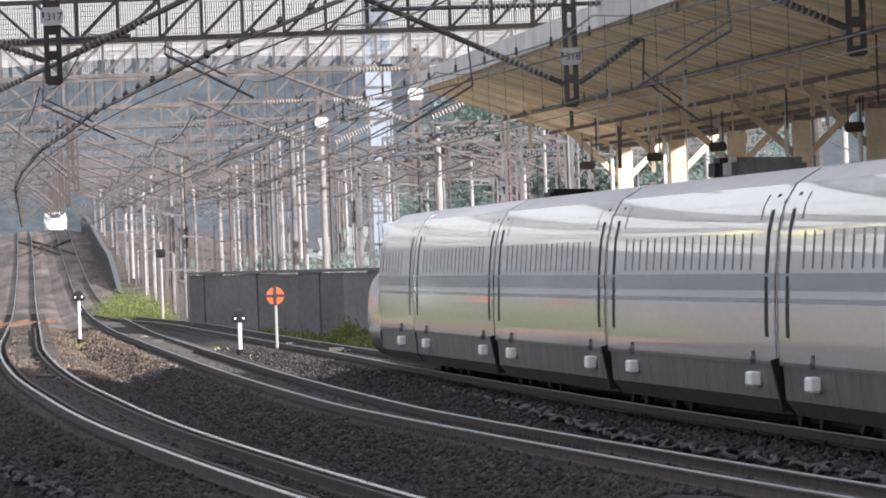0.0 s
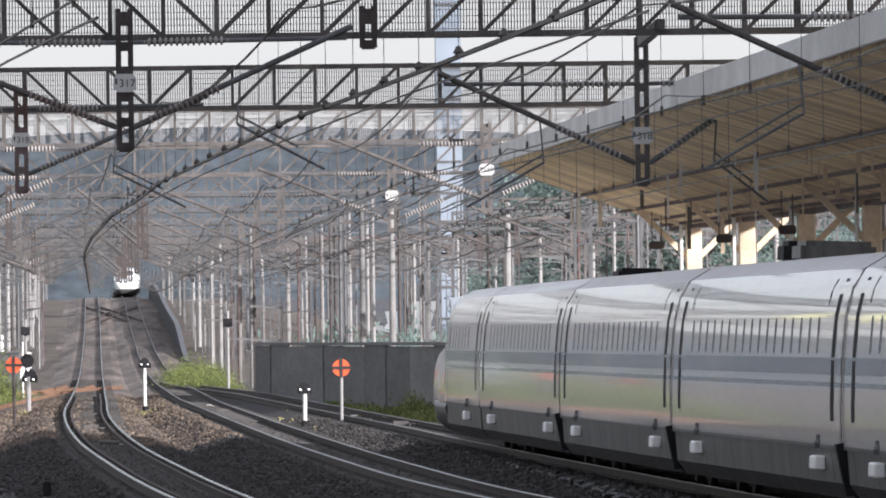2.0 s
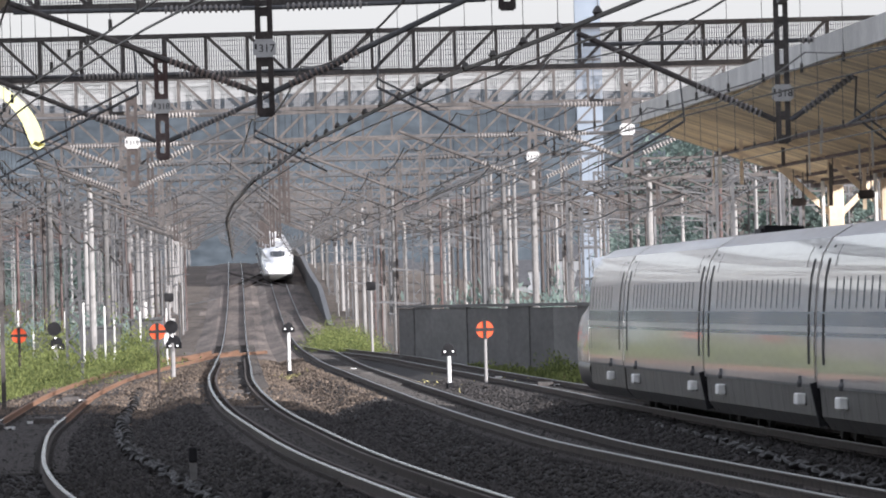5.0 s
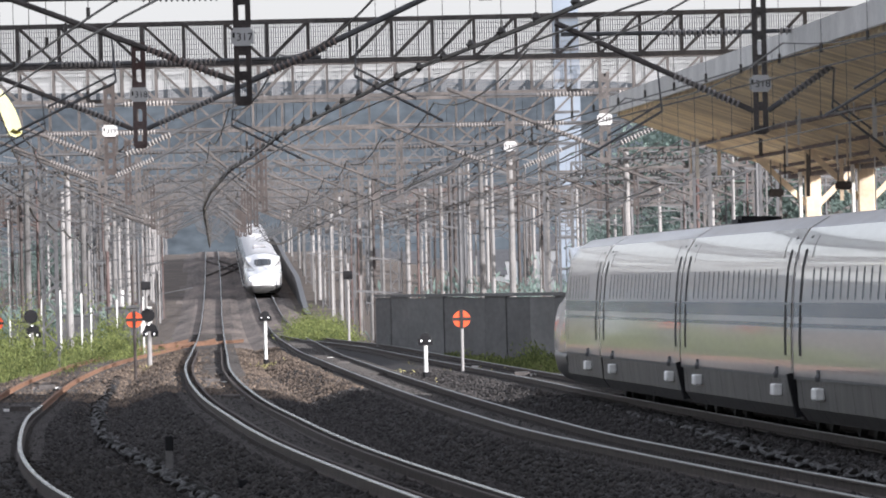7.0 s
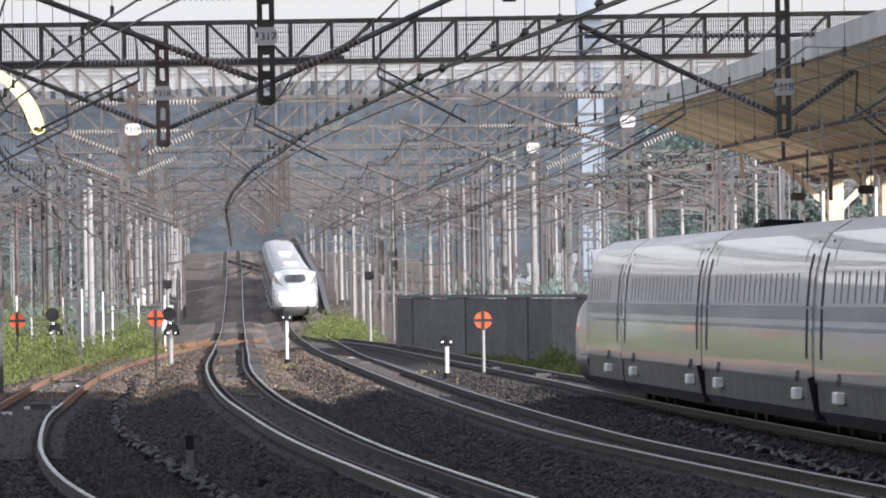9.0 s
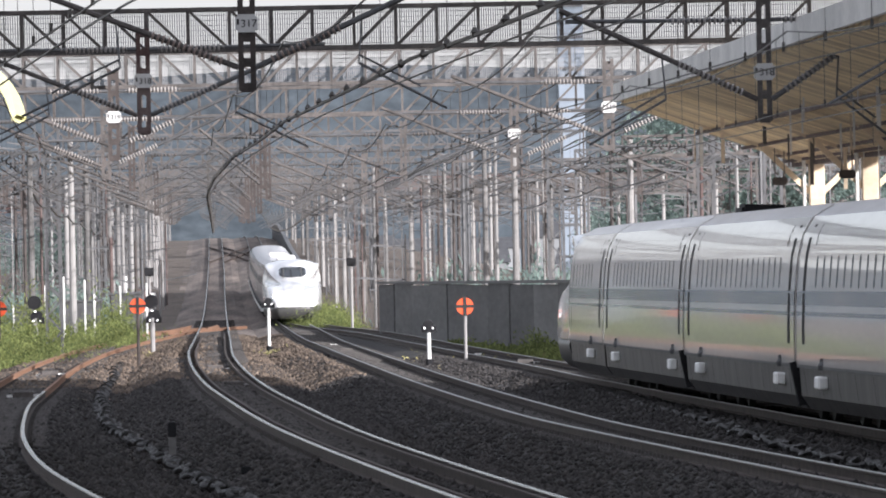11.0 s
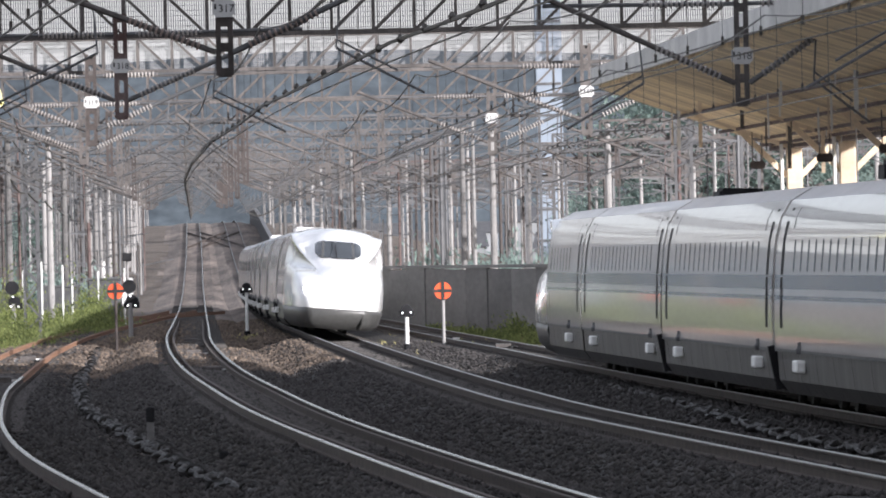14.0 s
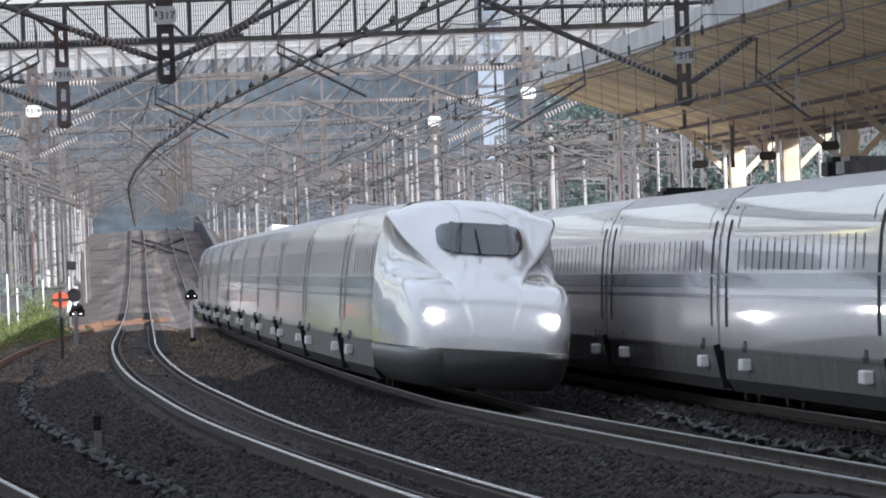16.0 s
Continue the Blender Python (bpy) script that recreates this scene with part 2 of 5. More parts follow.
SIDING = glide([(60, -0.4), (85, -2.9), (102, -4.35), (125, -6.15), (146, -7.4), (169, -8.45), (194, -9.4), (212, -9.9), (280, -11.65), (345, -12.6), (420, -12.6), (500, -12.5)])


def cant(line, y):
    """How far the left rail stands above the right one."""
    if line is SIDING:
        return 0.0
    return (0.05 if line is PARKED else 0.13) * max(0.0, min(1.0, (430 - y) / 120))


def station(line, y, off=0.0, up=0.0):
    e = 0.5
    t = Vector((line(y + e) - line(y - e), 2 * e, 0)).normalized()
    s = Vector((t.y, -t.x, 0))
    return (line(y) + s.x * off, y + s.y * off, GRADE(y) + up, s)


def steps(y0, y1, near=4.0, far=14.0):
    out, y = [], y0
    while y < y1:
        out.append(y)
        y += near if y < 320 else far
    return out + [y1]


# ---- ground ----
def ground():
    bm = bmesh.new()
    xs = [-1500, -500, -180, -80, -50, -36, -28, -22, -16, -10, -4, 2, 8, 14, 22, 40, 90, 250, 600, 1500]
    ys = [-80, 0, 60] + [90 + 10 * k for k in range(35)] + [460 + 40 * k for k in range(30)] + [1800, 2600, 4800]
    rows = []
    for y in ys:
        r = []
        for x in xs:
            c = MIDDLE(min(y, 1400)) + 3
            edge = max(0.0, min(1.0, (abs(x - c) - 14) / 25))
            lift = GRADE(y) if y < 1700 else 2.0 - (y - 1700) * 0.004
            z = lift * (1 - 0.75 * edge) - 0.42 + 0.02 * noise.noise(Vector((x * 0.2, y * 0.1, 0)))
            r.append(bm.verts.new((x, y, z)))
        rows.append(r)
    for a, b in zip(rows, rows[1:]):
        for k in range(len(xs) - 1):
            bm.faces.new((a[k], a[k + 1], b[k + 1], b[k]))
    ob = part("ground", bm, M_GRAVEL, None, smooth=True)
    tagged(ob, "brown stony railway ground with worn gravel", "ground", kind="structure")


SLEEPER_ME = None


def track(name, line, y0, y1, rail_mat, label, near_sleepers):
    global SLEEPER_ME
    root = thing(name, label, "railway track", "tracks", "structure")
    ys = steps(y0, y1)
    sts = [station(line, y) for y in ys]
    tilt = [cant(line, y) for y in ys]
    # the siding's colours change at 210, where the foreground shade ends
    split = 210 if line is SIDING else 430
    for lo, bed, text in ((0, M_BALLAST, "dark grubby ballast"), (split - 30, M_RUSTBED if line is SIDING else M_FARBED, "brown ballast with sunlight put into its colour")):
        bm = bmesh.new()
        last = None
        inside = [k for k, y in enumerate(ys) if lo <= y]
        for k in inside:
            (x, y, z, s), c = sts[k], tilt[k]
            if lo and not last and y < split:
                continue
            ring = [bm.verts.new((x + s.x * p, y + s.y * p, z + q + (0.75 - p) / 1.5 * c * (1 if q > -0.4 else 0))) for p, q in ((-2.75, -0.44), (-1.5, -0.2), (1.5, -0.2), (2.5, -0.44))]
            if last:
                for e in range(3):
                    bm.faces.new((last[e], last[e + 1], ring[e + 1], ring[e]))
            last = ring
            if y >= split and not lo:
                break
        if last and bm.faces:
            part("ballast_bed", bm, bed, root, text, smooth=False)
        else:
            bm.free()
    web = [(-0.065, -0.176), (0.065, -0.176), (0.065, -0.155), (0.012, -0.14), (0.012, -0.05), (0.035, -0.04), (0.035, -0.008), (-0.035, -0.008), (-0.035, -0.04), (-0.012, -0.05), (-0.012, -0.14), (-0.065, -0.155)]
    head = [(-0.037, -0.012), (0.037, -0.012), (0.034, -0.002), (0.02, 0.001), (-0.02, 0.001), (-0.034, -0.002)]
    for side in (-1, 1):
        bm = bmesh.new()
        line_up = [(x, y, z + (c if side < 0 else 0.0), s) for (x, y, z, s), c in zip(sts, tilt)]
        sweep(bm, [(p + side * 0.75, q) for p, q in web], [q for q in line_up if line is not SIDING or q[1] < 216])
        rail = part("rail", bm, M_WEB, root)
        # rusty siding rails: dark copy within the shade, orange sunlit copy past it
        if line is SIDING:
            bm = bmesh.new()
            sweep(bm, [(p + side * 0.75, q) for p, q in web], [q for q in line_up if q[1] > 210])
            part("rail", bm, M_RUST, root, "rust-red rail")
        for used, steel, text in ((True, rail_mat, "polished rail head"), (False, M_RUST, "rusted rail head")):
            run = [q for q in line_up if line is not SIDING or (q[1] < 216 if used else q[1] > 210)]
            if not used and line is not SIDING:
                continue
            bm = bmesh.new()
            sweep(bm, [(p + side * 0.75, q) for p, q in head], run)
            part("running_surface", bm, steel, rail, text)
        if line is MIDDLE:
            bm = bmesh.new()
            sweep(bm, [(p * 0.9 + side * 0.52, q - 0.01) for p, q in web], [(x, y, z + (0.75 - side * 0.52) / 1.5 * c, s) for (x, y, z, s), c in zip(sts, tilt) if y < 420])
            part("guard_rail", bm, M_WEB, root, "dull inner guard rail")
    if SLEEPER_ME is None:
        bm = bmesh.new()
        box(bm, -1.2, 1.2, -0.12, 0.12, -0.34, -0.165)
        bmesh.ops.bevel(bm, geom=[e for e in bm.edges if abs(e.verts[0].co.z + 0.165) < 1e-4 and abs(e.verts[1].co.z + 0.165) < 1e-4], offset=0.03, segments=1, affect="EDGES")
        for sx in (-0.75, 0.75):
            for o in (-0.13, 0.13):
                box(bm, sx + o - 0.035, sx + o + 0.035, -0.06, 0.06, -0.17, -0.11)
        SLEEPER_ME = mesh_of(bm, "sleeper", M_SLEEPER)
    y = near_sleepers[0]
    while y < near_sleepers[1]:
        x, yy, z, s = station(line, y)
        ob = new("sleeper", SLEEPER_ME)
        ob.parent = root
        ob.matrix_basis = Matrix.Translation((x, yy, z + cant(line, y) / 2)) @ Matrix.Rotation(math.atan2(s.y, s.x), 4, "Z") @ Matrix.Rotation(cant(line, y) / 1.5, 4, "Y")
        y += 0.62
    bm = bmesh.new()
    while y < min(y1, 560):
        x, yy, z, s = station(line, y)
        a = Vector((x, yy, z - 0.2 + cant(line, y) / 2))
        bar(bm, a - s * 1.2, a + s * 1.2, 0.24, 0.1)
        y += 0.62
    part("far_sleepers", bm, M_SLEEPER, root, kind="stuff")
    return root


def formation():
    bm = bmesh.new()
    last = None
    for y in [425 + 7 * k for k in range(140)]:
        ring = [bm.verts.new((x, y, GRADE(y) - 0.42 - dz)) for x, dz in ((MIDDLE(y) - 4.3 - 0.5 * math.sin(y * 0.03), 0.3), (MIDDLE(y) - 3.2, 0), (PASSING(y) + 3.0, 0), (PASSING(y) + 3.9 + 0.4 * math.sin(y * 0.041), 0.3))]
        if last:
            for k in range(3):
                bm.faces.new((last[k], last[k + 1], ring[k + 1], ring[k]))
        last = ring
    # the formation's brown is lightened to stand for sun on it
    tagged(part("track_formation", bm, M_FARBED), "brown ballasted formation climbing to the crest, its colour lightened for sun", "ground", kind="structure")


ground()
formation()
track("track_passing", PASSING, 60, 1400, M_RAILDULL, "curved standard-gauge track with shiny worn rails", (122, 280))
track("track_middle", MIDDLE, 60, 1400, M_RAIL, "curved standard-gauge track with polished rails", (128, 290))
track("track_platform", PARKED, 60, 520, M_RAILDULL, "platform track on dark ballast beside the standing train", (195, 330))
track("track_siding", SIDING, 60, 500, M_RAIL, "rust-brown siding track running into the main line", (150, 330))


# ---- train cars ----
def body_profile():
    return [(1.42, 0.24), (1.58, 0.45), (1.655, 0.93), (1.68, 1.5), (1.675, 2.15), (1.64, 2.68), (1.56, 3.05), (1.40, 3.33), (1.08, 3.53), (0.58, 3.61), (0.0, 3.63)]


def half_width(z):
    p = body_profile()
    return float(np.interp(z, [q[1] for q in p], [q[0] for q in p]))


def shell(bm, y0, y1, pts, both=True):
    """Sweeps a run of (x, z) points from y0 to y1, mirrored to both flanks."""
    for sgn in (1, -1):
        for a, b in zip(pts, pts[1:]):
            f = [(sgn * a[0], y0, a[1]), (sgn * a[0], y1, a[1]), (sgn * b[0], y1, b[1]), (sgn * b[0], y0, b[1])]
            quad(bm, *(f if sgn > 0 else f[::-1]))


def flank(name, material, root, *args, label=""):
    """One strip on each flank, as parts of their own."""
    for sgn in (1, -1):
        bm = bmesh.new()
        side_strip(bm, *args, sides=(sgn,))
        part(name, bm, material, root, label)


def side_strip(bm, y0, y1, z0, z1, proud=0.004, n=3, sides=(1, -1)):
    for sgn in sides:
        zs = [z0 + (z1 - z0) * k / n for k in range(n + 1)]
        for a, b in zip(zs, zs[1:]):
            f = [(sgn * (half_width(a) + proud), y0, a), (sgn * (half_width(a) + proud), y1, a), (sgn * (half_width(b) + proud), y1, b), (sgn * (half_width(b) + proud), y0, b)]
            quad(bm, *(f if sgn > 0 else f[::-1]))


def window_mesh():
    """A pane with rounded ends and a thin raised surround, centred on the origin, facing +x."""
    bm = bmesh.new()
    rim = []
    for k in range(16):
        a = k * math.tau / 16
        rim.append((max(-0.11, min(0.11, 0.16 * math.cos(a))), (0.10 if math.sin(a) > 0 else -0.10) + 0.15 * math.sin(a)))
    outer = [bm.verts.new((0.0, y * 1.08, z * 1.04)) for y, z in rim]
    mid = [bm.verts.new((0.002, y * 1.05, z * 1.02)) for y, z in rim]
    inner = [bm.verts.new((0.0012, y, z)) for y, z in rim]
    for a, b in ((outer, mid), (mid, inner)):
        for k in range(16):
            bm.faces.new((a[k], a[(k + 1) % 16], b[(k + 1) % 16], b[k]))
    bm.faces.new(inner)
    return mesh_of(bm, "window", M_GLASS)


WINDOW_ME = window_mesh()


def smooth(a, b, t):
    t = max(0.0, min(1.0, (t - a) / (b - a)))
    return t * t * (3 - 2 * t)


def nose_section(s):
    """The outline of the nose s metres behind its tip, from the flank's foot to the ridge."""
    ease = lambda ks: float(np.interp(s, [k[0] for k in ks], [k[1] for k in ks]))
    wl = ease([(0, 0.82), (0.12, 1.02), (0.4, 1.22), (0.9, 1.37), (1.8, 1.49), (3.2, 1.57), (5, 1.62), (7.5, 1.68), (10.6, 1.68)])
    zl = ease([(0, 1.12), (0.15, 1.36), (0.5, 1.62), (1.2, 1.86), (2.2, 2.04), (3.5, 2.14), (5.5, 2.2), (8, 2.3), (10.6, 2.5)])
    zu = ease([(0, 1.15), (0.15, 1.40), (0.5, 1.66), (1.2, 1.90), (2.4, 2.14), (3.6, 2.36), (4.6, 2.62), (5.6, 2.96), (6.4, 3.22), (7.4, 3.40), (8.8, 3.58), (10.6, 3.66)])
    ws = ease([(0, 0.36), (0.6, 0.50), (1.6, 0.58), (3.0, 0.64), (4.0, 0.76), (5.5, 1.06), (7.0, 1.37), (8.5, 1.57), (10.0, 1.64), (10.6, 1.64)])
    zs = ease([(0, 1.135), (0.15, 1.38), (0.5, 1.64), (1.2, 1.88), (2.4, 2.08), (4.0, 2.24), (5.5, 2.52), (7.0, 2.88), (8.5, 3.24), (10.0, 3.43), (10.6, 3.46)])
    zu = max(zu, zs + 0.02)
    cut = smooth(3.4, 5.2, s)
    wb = min(0.88, ws * 0.82)
    foot = 0.93
    nose = [(wl * 0.985, foot), (wl, foot + (zl - foot) * 0.35), (wl * 0.985, foot + (zl - foot) * 0.68), (wl * 0.93, zl - 0.06), (max(wl * 0.82, ws - 0.08 * cut + 0.06 * (1 - cut)), zl + 0.0),
            (ws + 0.05 - 0.24 * cut, zl + 0.02), (ws + 0.015 - 0.25 * cut, zl + (zs - zl) * 0.5), (ws - 0.05 * cut, zl + (zs - zl) * 0.92), (ws - 0.035, zs + 0.01), (ws * 0.45 + wb * 0.53, zs + 0.02 + 0.05 * (zu - zs)),
            (wb, zs + 0.02 + 0.18 * (zu - zs)), (wb * 0.74, zs + 0.78 * (zu - zs)), (0.0, zu)]
    full = [(1.655, 0.93), (1.68, 1.4), (1.68, 1.85), (1.675, 2.1), (1.67, 2.25), (1.655, 2.5), (1.63, 2.75), (1.57, 3.02), (1.48, 3.22), (1.36, 3.36), (1.08, 3.53), (0.58, 3.61), (0.0, 3.63)]
    spans = [(6.0, 10.4)] * 4 + [(9.7, 10.6)] * 5 + [(8.6, 10.6), (7.6, 10.4), (7.0, 10.0), (6.0, 9.8)]
    ks = [smooth(a, b, s) for a, b in spans]
    return [(a[0] * (1 - k) + b[0] * k, a[1] * (1 - k) + b[1] * k) for a, b, k in zip(nose, full, ks)]


def car(lead, slots=(1.1, 1.25)):
    """One car, 24.5 m long, running from y=-12.25 (front) to y=+12.25. lead: with a nose at the front."""
    root = thing("train_car", "white high-speed train car with dark blue stripe and grey skirt", "train car", "cars of a train")
    L = 12.25
    front = -L + (10.6 if lead else 0.0)
    p = body_profile()
    bm = bmesh.new()
    ys = list(np.linspace(front, L, 10))
    for a, b in zip(ys, ys[1:]):
        shell(bm, a, b, p[2:8])
    bmesh.ops.remove_doubles(bm, verts=bm.verts, dist=0.0005)
    part("body", bm, M_SIDE, root, smooth=True)
    ring = [(x, z) for x, z in p[2:]] + [(-x, z) for x, z in p[2:-1][::-1]]
    for y in ([L] if lead else [-L, L]):
        bm = bmesh.new()
        bm.faces.new([bm.verts.new((x * 0.995, y - math.copysign(0.01, y), z * 0.997)) for x, z in ring])
        part("end_wall", bm, M_SIDE, root)
    bm = bmesh.new()
    for a, b in zip(ys, ys[1:]):
        shell(bm, a, b, p[7:])
    bmesh.ops.remove_doubles(bm, verts=bm.verts, dist=0.0005)
    part("roof", bm, M_ROOF, root, "pale grey rounded roof", smooth=True)
    # skirt, thick enough to read as a panel
    bm = bmesh.new()
    sk0 = -L + (10.55 if lead else 0.12)
    shell(bm, sk0, L - 0.12, [(1.36, 0.26)] + p[:2] + [(1.625, 0.90), (1.5, 0.92)])
    part("skirt", bm, M_SKIRT, root, "grey underfloor skirt with uneven upright streaks")
    for k in range(9):
        y = sk0 + 1.2 + k * (L - sk0 - 2.4) / 8
        flank("skirt_joint", M_DARK, root, y - 0.02, y + 0.02, 0.28, 0.88, 0.006)
    bm = bmesh.new()
    box(bm, -1.3, 1.3, sk0 + 0.3, L - 0.3, 0.22, 0.9)
    part("underframe", bm, M_UNDER, root)
    bm = bmesh.new()
    side_strip(bm, front + 0.1, L - 0.1, 0.905, 0.955, 0.012, 1)
    part("seam_rail", bm, M_STEEL2, root)
    bm = bmesh.new()
    side_strip(bm, front, L - 0.02, 1.90, 2.13, 0.004)
    part("stripe", bm, M_STRIPE, root, "dark blue stripe below the windows")
    bm = bmesh.new()
    side_strip(bm, front, L - 0.02, 1.735, 1.80, 0.004, 1)
    part("thin_stripe", bm, M_STRIPE, root)
    # door slots near each end, and handrails
    ends = [L] if lead else [-L, L]
    for e, d in zip(ends, slots[-len(ends):]):
        inward = -1 if e > 0 else 1
        yy = e + inward * d
        flank("door_slot", M_DARK, root, yy - 0.2, yy + 0.2, 1.28, 3.2, 0.006, 8)
        flank("grab_slot", M_DARK, root, yy + inward * 1.25 - 0.05, yy + inward * 1.25 + 0.05, 2.85, 3.2, 0.006, 4)
        flank("end_band", M_STEEL2, root, e + inward * 0.07 - 0.03, e + inward * 0.07 + 0.03, 0.95, 3.4, 0.008, 8)
        for sgn in (1, -1):
            bm = bmesh.new()
            yb = e + inward * (4.4 if e > 0 else 2.7)
            x0 = sgn * 1.60
            box(bm, min(x0, x0 + sgn * 0.16), max(x0, x0 + sgn * 0.16), yb - 0.34, yb + 0.34, 0.60, 0.80)
            bmesh.ops.bevel(bm, geom=bm.edges[:], offset=0.025, segments=1, affect="EDGES")
            part("step_box", bm, M_BOX, root, "white box beside the bogie")
            bm = bmesh.new()
            lathe(bm, (sgn * 1.66, yb, 0.9), (sgn * 1.68, yb, 1.08), [(0, 0.06), (0.4, 0.07), (0.7, 0.035), (1, 0.03)])
            part("plug", bm, M_STEEL2, root)
        # bogie with wheels
        bm = bmesh.new()
        yb = e + inward * 3.5
        box(bm, -1.1, 1.1, yb - 1.6, yb + 1.6, 0.25, 0.6)
        for dy in (-1.25, 1.25):
            for sx in (-0.75, 0.75):
                lathe(bm, (sx - 0.06, yb + dy, 0.43), (sx + 0.06, yb + dy, 0.43), [(0, 0.42), (0.8, 0.43), (1, 0.40)], 16)
        part("bogie", bm, M_UNDER, root)
    if not lead:
        bm = bmesh.new()
        for y0 in (-L - 0.26,):
            for a, b in zip(p[2:], p[3:]):
                for sgn in (1, -1):
                    f = [(sgn * a[0] * 0.965, y0, a[1] * 0.99), (sgn * a[0] * 0.965, y0 + 0.27, a[1] * 0.99), (sgn * b[0] * 0.965, y0 + 0.27, b[1] * 0.99), (sgn * b[0] * 0.965, y0, b[1] * 0.99)]
                    quad(bm, *(f if sgn > 0 else f[::-1]))
        part("gangway_hood", bm, M_SIDE, root, "pale gangway hood between cars")
        for sgn in (1, -1):
            bm = bmesh.new()
            bar(bm, (sgn * 1.66, -L - 0.13, 1.0), (sgn * 1.5, -L - 0.13, 0.3), 0.2)
            part("jumper_cable", bm, M_DARK, root)
    w0, w1 = (front + 1.0, L - 4.2) if lead else (-L + 2.6, L - 2.6)
    n = int((w1 - w0) / 1.13)
    for k in range(n):
        y = w0 + (k + 0.5) * (w1 - w0) / n
        for sgn in (1, -1):
            ob = new("window", WINDOW_ME)
            ob.parent = root
            z = 2.43
            lean = math.atan2(half_width(2.2) - half_width(2.66), 0.46)
            ob.matrix_basis = Matrix.Translation((sgn * (half_width(z) + 0.002), y, z)) @ Matrix.Rotation(0 if sgn > 0 else math.pi, 4, "Z") @ Matrix.Rotation(-lean, 4, "Y")
    if lead:
        nose(root, -L)
    return root


def nose(root, y0):
    ss = [0, 0.05, 0.12, 0.25, 0.45, 0.7, 1.0, 1.4, 1.9, 2.5, 3.1, 3.7, 4.3, 4.9, 5.5, 6.1, 6.7, 7.3, 7.9, 8.5, 9.1, 9.7, 10.2, 10.6]
    bm = bmesh.new()
    rings = []
    for s in ss:
        pts = nose_section(s)
        full = pts + [(-x, z) for x, z in pts[:-1][::-1]]
        rings.append([bm.verts.new((x, y0 + s - 0.0, z)) for x, z in full])
    for a, b in zip(rings, rings[1:]):
        for k in range(len(a) - 1):
            bm.faces.new((a[k], a[k + 1], b[k + 1], b[k]))
    bm.faces.new(rings[0])
    bmesh.ops.recalc_face_normals(bm, faces=bm.faces)
    ob = part("nose", bm, M_WHITE, root, "long white sculpted nose", smooth=True)
    sub = ob.modifiers.new("round", "SUBSURF")
    sub.levels = sub.render_levels = 1
    # bumper below the white shell
    bm = bmesh.new()
    last = None
    for s in [0.03, 0.1, 0.25, 0.5, 0.9, 1.5, 2.5, 4.0, 7.0, 10.6]:
        w = nose_section(s)[0][0]
        ring = [(-w * 0.80 + 0.0, 0.26), (-w * 0.94, 0.45), (-w * 1.0, 0.80), (-w * 0.985, 0.935), (w * 0.985, 0.935), (w * 1.0, 0.80), (w * 0.94, 0.45), (w * 0.80, 0.26)]
        ring = [bm.verts.new((x, y0 + s + (0.25 if z < 0.3 else 0.0), z)) for x, z in ring]
        if last:
            for k in range(8):
                bm.faces.new((last[k], last[(k + 1) % 8], ring[(k + 1) % 8], ring[k]))
        else:
            bm.faces.new(ring)
        last = ring
    bmesh.ops.recalc_face_normals(bm, faces=bm.faces)
    part("bumper", bm, M_BUMPER, root, "grey bumper skirt under the nose", smooth=True)
    # windscreen lies over the ridge
    def ridge_at(x, z):
        """How far behind the tip the upper shell reaches the height z at x off the middle."""
        a, b = 2.5, 9.6
        for k in range(24):
            s = (a + b) / 2
            p = nose_section(s)[:6:-1]
            h = float(np.interp(abs(x), [q[0] for q in p], [q[1] for q in p]))
            a, b = (s, b) if h < z else (a, s)
        return a

    bm = bmesh.new()
    grid = []
    for i in range(9):
        v = i / 8
        row = []
        for j in range(17):
            q = (j - 8) / 8
            x = q * 0.78 * (1 - 0.14 * abs(2 * v - 1) ** 5)
            z = 2.60 + 0.56 * v + 0.06 * abs(q) ** 4 * (1 - v) - 0.04 * abs(q) ** 4 * v
            row.append(bm.verts.new((x, y0 + ridge_at(x, z) - 0.05, z + 0.02)))
        grid.append(row)
    for a, b in zip(grid, grid[1:]):
        for k in range(16):
            bm.faces.new((a[k], a[k + 1], b[k + 1], b[k]))
    bmesh.ops.recalc_face_normals(bm, faces=bm.faces)
    ws = part("windscreen", bm, M_GLASS, root, "dark wraparound windscreen", smooth=True)
    for sgn in (1, -1):
        bm = bmesh.new()
        last = None
        for v in [k / 6 for k in range(7)]:
            x, z = sgn * (0.52 - 0.03 * v), 2.61 + 0.56 * v
            y = y0 + ridge_at(x, z) - 0.06
            ring = [bm.verts.new(q) for q in ((x - 0.045, y - 0.015, z + 0.02), (x + 0.045, y - 0.015, z + 0.02), (x + 0.045, y + 0.02, z + 0.02), (x - 0.045, y + 0.02, z + 0.02))]
            if last:
                for k in range(4):
                    bm.faces.new((last[k], last[(k + 1) % 4], ring[(k + 1) % 4], ring[k]))
            else:
                bm.faces.new(ring[::-1])
            last = ring
        bm.faces.new(last)
        part("pillar", bm, M_BUMPER, ws, "grey windscreen pillar")
    bm = bmesh.new()
    bar(bm, (-0.05, y0 + ridge_at(0.05, 2.58) - 0.08, 2.63), (-0.1, y0 + ridge_at(0.1, 3.0) - 0.08, 3.05), 0.03)
    part("wiper", bm, M_DARK, ws)
    for sgn in (1, -1):
        bm = bmesh.new()
        lathe(bm, (sgn * 1.06, y0 + 0.30, 1.50), (sgn * 1.10, y0 + 0.62, 1.53), [(0, 0.02), (0.05, 0.05), (0.4, 0.07), (1, 0.07)], 12)
        part("headlight", bm, M_LAMP, root, "lit white headlight")
